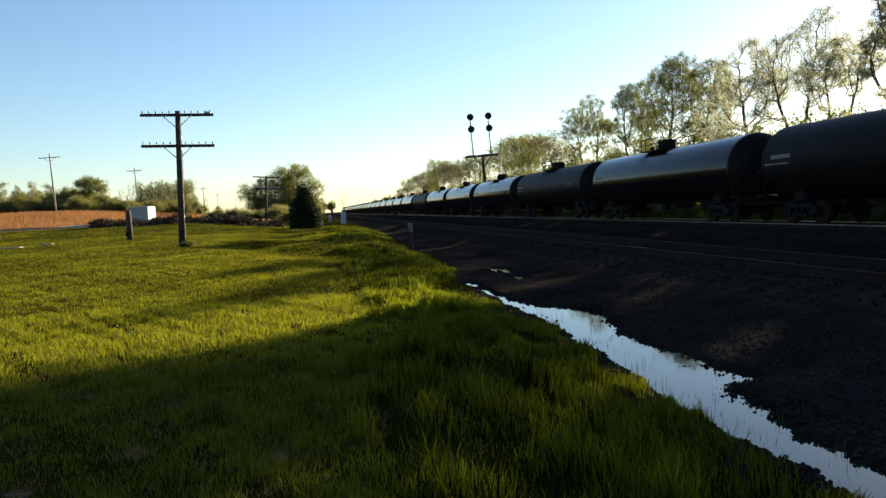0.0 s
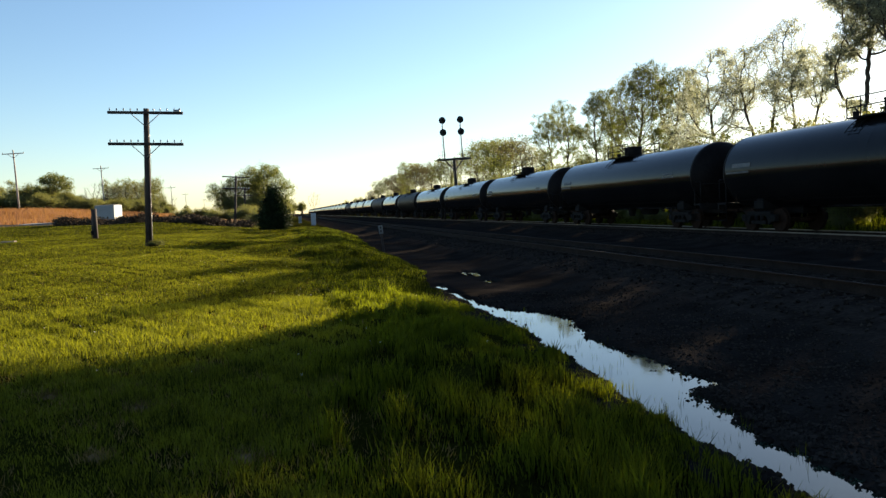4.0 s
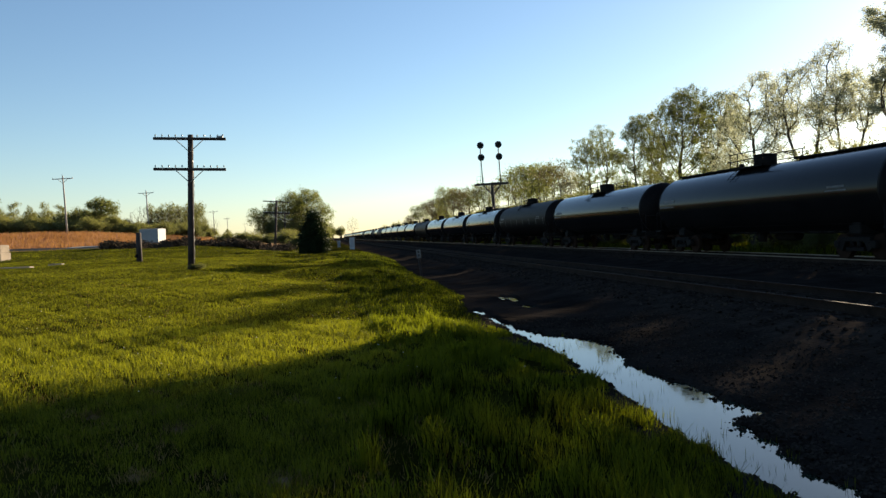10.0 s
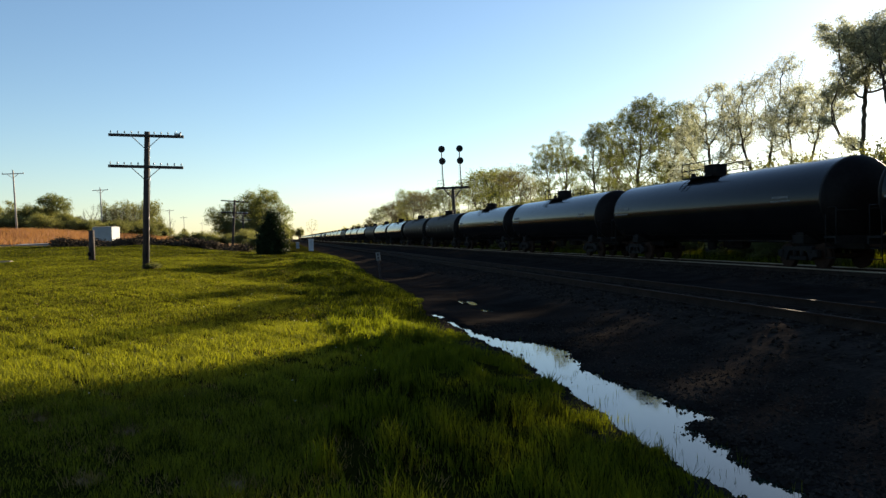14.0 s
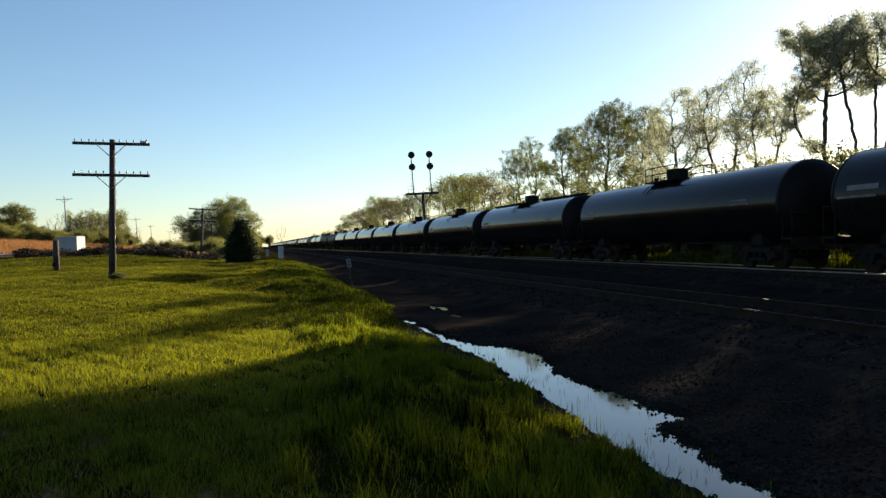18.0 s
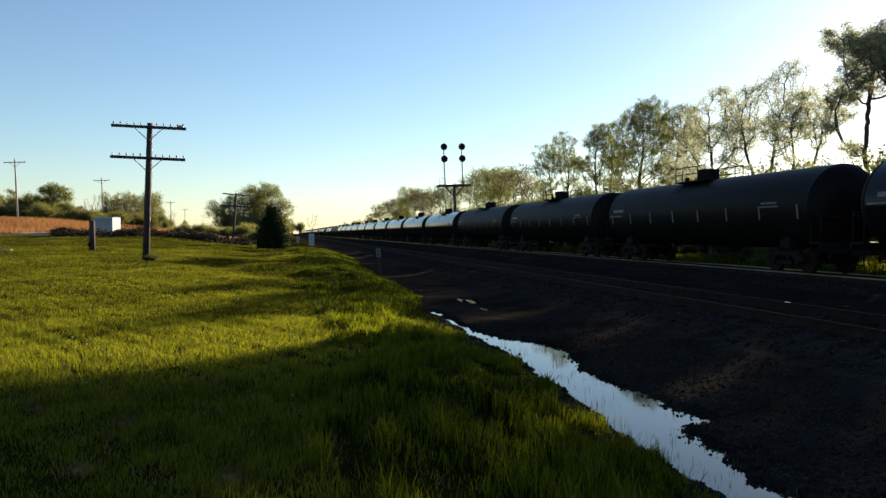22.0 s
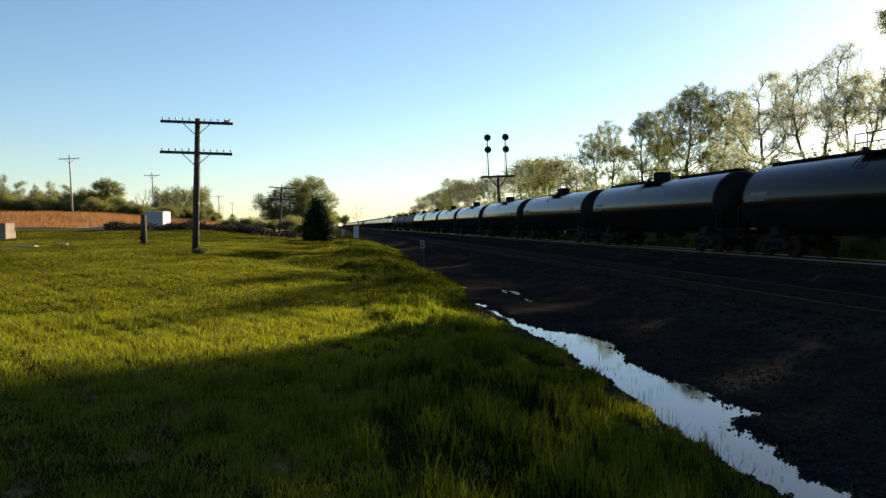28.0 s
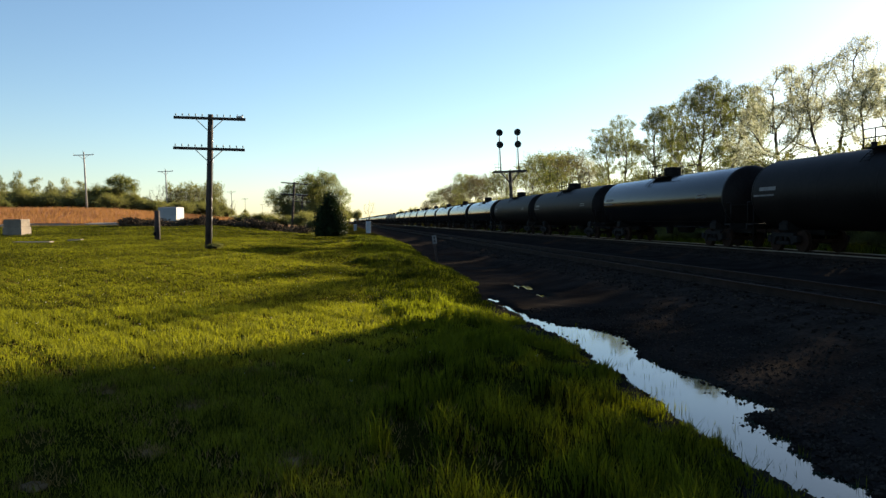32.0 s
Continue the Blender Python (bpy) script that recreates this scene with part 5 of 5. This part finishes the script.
def road_pole(x, y, top, label):
    z = float(land(x, y))
    ob = thing("utility_pole", pose(x, y, z - 0.2, 0, -1.9), label, "utility pole", "power poles along the road")
    h = top - z + 0.2
    bm = bmesh.new()
    rod(bm, (0, 0, 0), (0, 0, h), 0.17, 0.11, 10)
    part("pole", bm, GREY_WOOD, ob)
    bm = bmesh.new()
    box(bm, (0, -0.14, h - 0.55), (3.4, 0.12, 0.14), bevel=0.01)
    part("crossarm", bm, GREY_WOOD, ob)
    for s in (-1, 1):
        bm = bmesh.new()
        rod(bm, (s * 0.9, -0.16, h - 0.6), (s * 0.05, -0.12, h - 1.25), 0.035, seg=6)
        part("brace", bm, GREY_WOOD, ob)
    for px in (-1.6, -0.1, 1.6):
        bm = bmesh.new()
        zz = h - 0.48 if px != -0.1 else h
        rod(bm, (px, -0.14 if px != -0.1 else 0, zz - 0.02), (px, -0.14 if px != -0.1 else 0, zz + 0.24), 0.05, 0.03, 8)
        part("insulator", bm, GLASS_PIN, ob)


for az, d in ((-17.15, 150), (-12.08, 193), (-7.77, 320), (-6.86, 415), (-5.67, 555)):
    road_pole(d * math.sin(radians(az)), d * math.cos(radians(az)), 14.1, "tall grey wooden power pole with one crossarm")


def build_signal():
    x, y = 22.4, 102.5
    ob = thing("railway_signal", pose(x, y, -0.3, 0, -2.0), "tall black bracket signal with four round heads", "railway signal")
    bm = bmesh.new()
    rod(bm, (0, 0, 0), (0, 0, 8.3), 0.24, 0.20, 14)
    part("mast", bm, SIGNAL_BLACK, ob)
    bm = bmesh.new()
    box(bm, (-0.05, 0, 8.35), (4.4, 0.9, 0.10))
    for s in (-0.4, 0.4):
        box(bm, (-0.05, s, 8.25), (4.4, 0.06, 0.22))
    deck = part("bracket_deck", bm, SIGNAL_BLACK, ob)
    for s in (-1, 1):
        bm = bmesh.new()
        rod(bm, (s * 0.15, 0, 6.9), (s * 1.25, 0, 8.2), 0.08, seg=8)
        part("bracket_brace", bm, SIGNAL_BLACK, ob)
        bm = bmesh.new()
        for px in (s * 2.1, s * 1.2):
            rod(bm, (px, -0.4, 8.4), (px, -0.4, 9.3), 0.02, seg=5)
        rod(bm, (s * 2.1, -0.4, 9.3), (s * 1.2, -0.4, 9.3), 0.02, seg=5)
        rod(bm, (s * 2.1, -0.4, 8.85), (s * 1.2, -0.4, 8.85), 0.02, seg=5)
        part("hand_rail", bm, SIGNAL_BLACK, deck)
        px = -0.05 + s * 1.22
        bm = bmesh.new()
        rod(bm, (px, 0, 8.35), (px, 0, 13.5), 0.075, 0.06, 10)
        rod(bm, (px - 0.25, 0.25, 8.4), (px - 0.05, 0.1, 12.8), 0.02, seg=5)
        doll = part("signal_post", bm, SIGNAL_BLACK, ob)
        for z in (11.85, 13.45):
            bm = bmesh.new()
            rod(bm, (px, -0.14, z), (px, -0.18, z), 0.46, 0.46, 28)
            rod(bm, (px, -0.18, z), (px, -0.62, z), 0.14, 0.16, 16, False)
            box(bm, (px, 0.05, z), (0.34, 0.36, 0.42), bevel=0.03)
            part("signal_head", bm, SIGNAL_BLACK, doll)
    bm = bmesh.new()
    for s in (-0.2, 0.2):
        rod(bm, (s, -0.32, 0), (s, -0.32, 8.4), 0.02, seg=5)
    for i in range(26):
        rod(bm, (-0.2, -0.32, 0.3 + 0.31 * i), (0.2, -0.32, 0.3 + 0.31 * i), 0.014, seg=5)
    part("ladder", bm, SIGNAL_BLACK, ob)


build_signal()


# ---- cabinets, sign, block ----
def cabinet(x, y, z, w, d, h, turn, paint, label, gable=0.0):
    ob = thing("signal_cabinet", pose(x, y, z, 0, 0, turn), label, "cabinet", "trackside cabinets")
    bm = bmesh.new()
    box(bm, (0, 0, h / 2), (w, d, h), bevel=0.02)
    part("body", bm, paint, ob)
    bm = bmesh.new()
    if gable:
        o = 0.03
        v = [bm.verts.new(p) for p in ((-w / 2 - o, -d / 2 - o, h), (w / 2 + o, -d / 2 - o, h), (w / 2 + o, d / 2 + o, h), (-w / 2 - o, d / 2 + o, h), (-w / 2 - o, 0, h + gable), (w / 2 + o, 0, h + gable))]
        for f in ((0, 1, 5, 4), (2, 3, 4, 5), (0, 4, 3), (1, 2, 5), (3, 2, 1, 0)):
            bm.faces.new([v[i] for i in f])
    else:
        box(bm, (0, 0, h + 0.04), (w + 0.1, d + 0.1, 0.08), bevel=0.02)
    part("roof", bm, ROOF_PAINT if gable else GREY_PAINT, ob)
    bm = bmesh.new()
    box(bm, (0, -d / 2 - 0.012, h * 0.5), (w * 0.7, 0.025, h * 0.84), bevel=0.01)
    door = part("door", bm, paint, ob)
    bm = bmesh.new()
    rod(bm, (w * 0.25, -d / 2 - 0.05, h * 0.5), (w * 0.25, -d / 2 - 0.05, h * 0.62), 0.015, seg=6)
    part("handle", bm, STEEL, door)
    bm = bmesh.new()
    box(bm, (0, 0, -0.45), (w + 0.2, d + 0.2, 0.9), bevel=0.02)
    part("plinth", bm, CONCRETE, ob)


def build_small_things():
    a = radians(-11.88)
    cabinet(90 * math.sin(a), 90 * math.cos(a), 1.66, 2.2, 1.55, 1.62, -20, CABINET_PAINT, "white painted signal bungalow with a nearly flat roof", 0.06)
    a = radians(1.8)
    cabinet(104 * math.sin(a) , 104 * math.cos(a), -0.28, 0.55, 0.7, 1.75, 8, GREY_PAINT, "silver-grey trackside cabinet beside the rails")
    cabinet(1.9, 128, -0.1, 0.5, 0.4, 1.1, 0, CABINET_PAINT, "small white relay box by the track")
    # whistle or mile post with a little plate
    ob = thing("marker_post", pose(4.05, 34.0, float(land(4.05, 34)) - 0.1, 0, -6), "dark leaning post with a small dull grey plate", "sign post")
    bm = bmesh.new()
    box(bm, (0, 0, 0.55), (0.09, 0.09, 1.3), bevel=0.01)
    part("post", bm, CREOSOTE, ob)
    bm = bmesh.new()
    box(bm, (0, -0.06, 1.12), (0.19, 0.02, 0.37), bevel=0.008)
    plate = part("plate", bm, STENCIL, ob)
    for z in (1.20, 1.06):
        bm = bmesh.new()
        box(bm, (0, -0.072, z), (0.07, 0.004, 0.09))
        part("painted_bar", bm, SIGNAL_BLACK, plate)
    # concrete footing
    a = radians(-21.3)
    x, y = 60 * math.sin(a), 60 * math.cos(a)
    ob = thing("concrete_block", pose(x, y, float(land(x, y)), 0, 0, -12), "old two-tier weathered concrete block on the lawn", "concrete block")
    bm = bmesh.new()
    box(bm, (0, 0, 0.25), (1.32, 1.15, 0.6), bevel=0.03)
    part("lower_tier", bm, CONCRETE, ob)
    bm = bmesh.new()
    box(bm, (0, 0, 0.80), (1.24, 1.05, 0.54), bevel=0.04)
    part("upper_tier", bm, CONCRETE, ob)
    for az, d, w, l in ((-20.4, 46, 2.4, 0.5), (-17.9, 47, 0.9, 0.4)):
        a = radians(az)
        x, y = d * math.sin(a), d * math.cos(a)
        bm = bmesh.new()
        box(bm, (0, 0, -0.05), (w * 0.8, l, 0.20), bevel=0.03)
        ob = part("concrete_slab", bm, CONCRETE)
        ob.matrix_basis = pose(x, y, float(land(x, y)) + 0.07, 0, 0, az * 0.3)
        tagged(ob, "broken flat concrete slab sunk in the grass", "concrete slab", "concrete slabs in the lawn")


build_small_things()


# ---- what moves ----
def motions():
    for car, k in TRAIN:
        y = PHASE + PITCH * (k + 0.5)
        walk(car, [(t, pose(TRACKS[1], y + SPEED * t, RAIL_TOP)) for t in (0, 8, 16, 24, 32)])


motions()
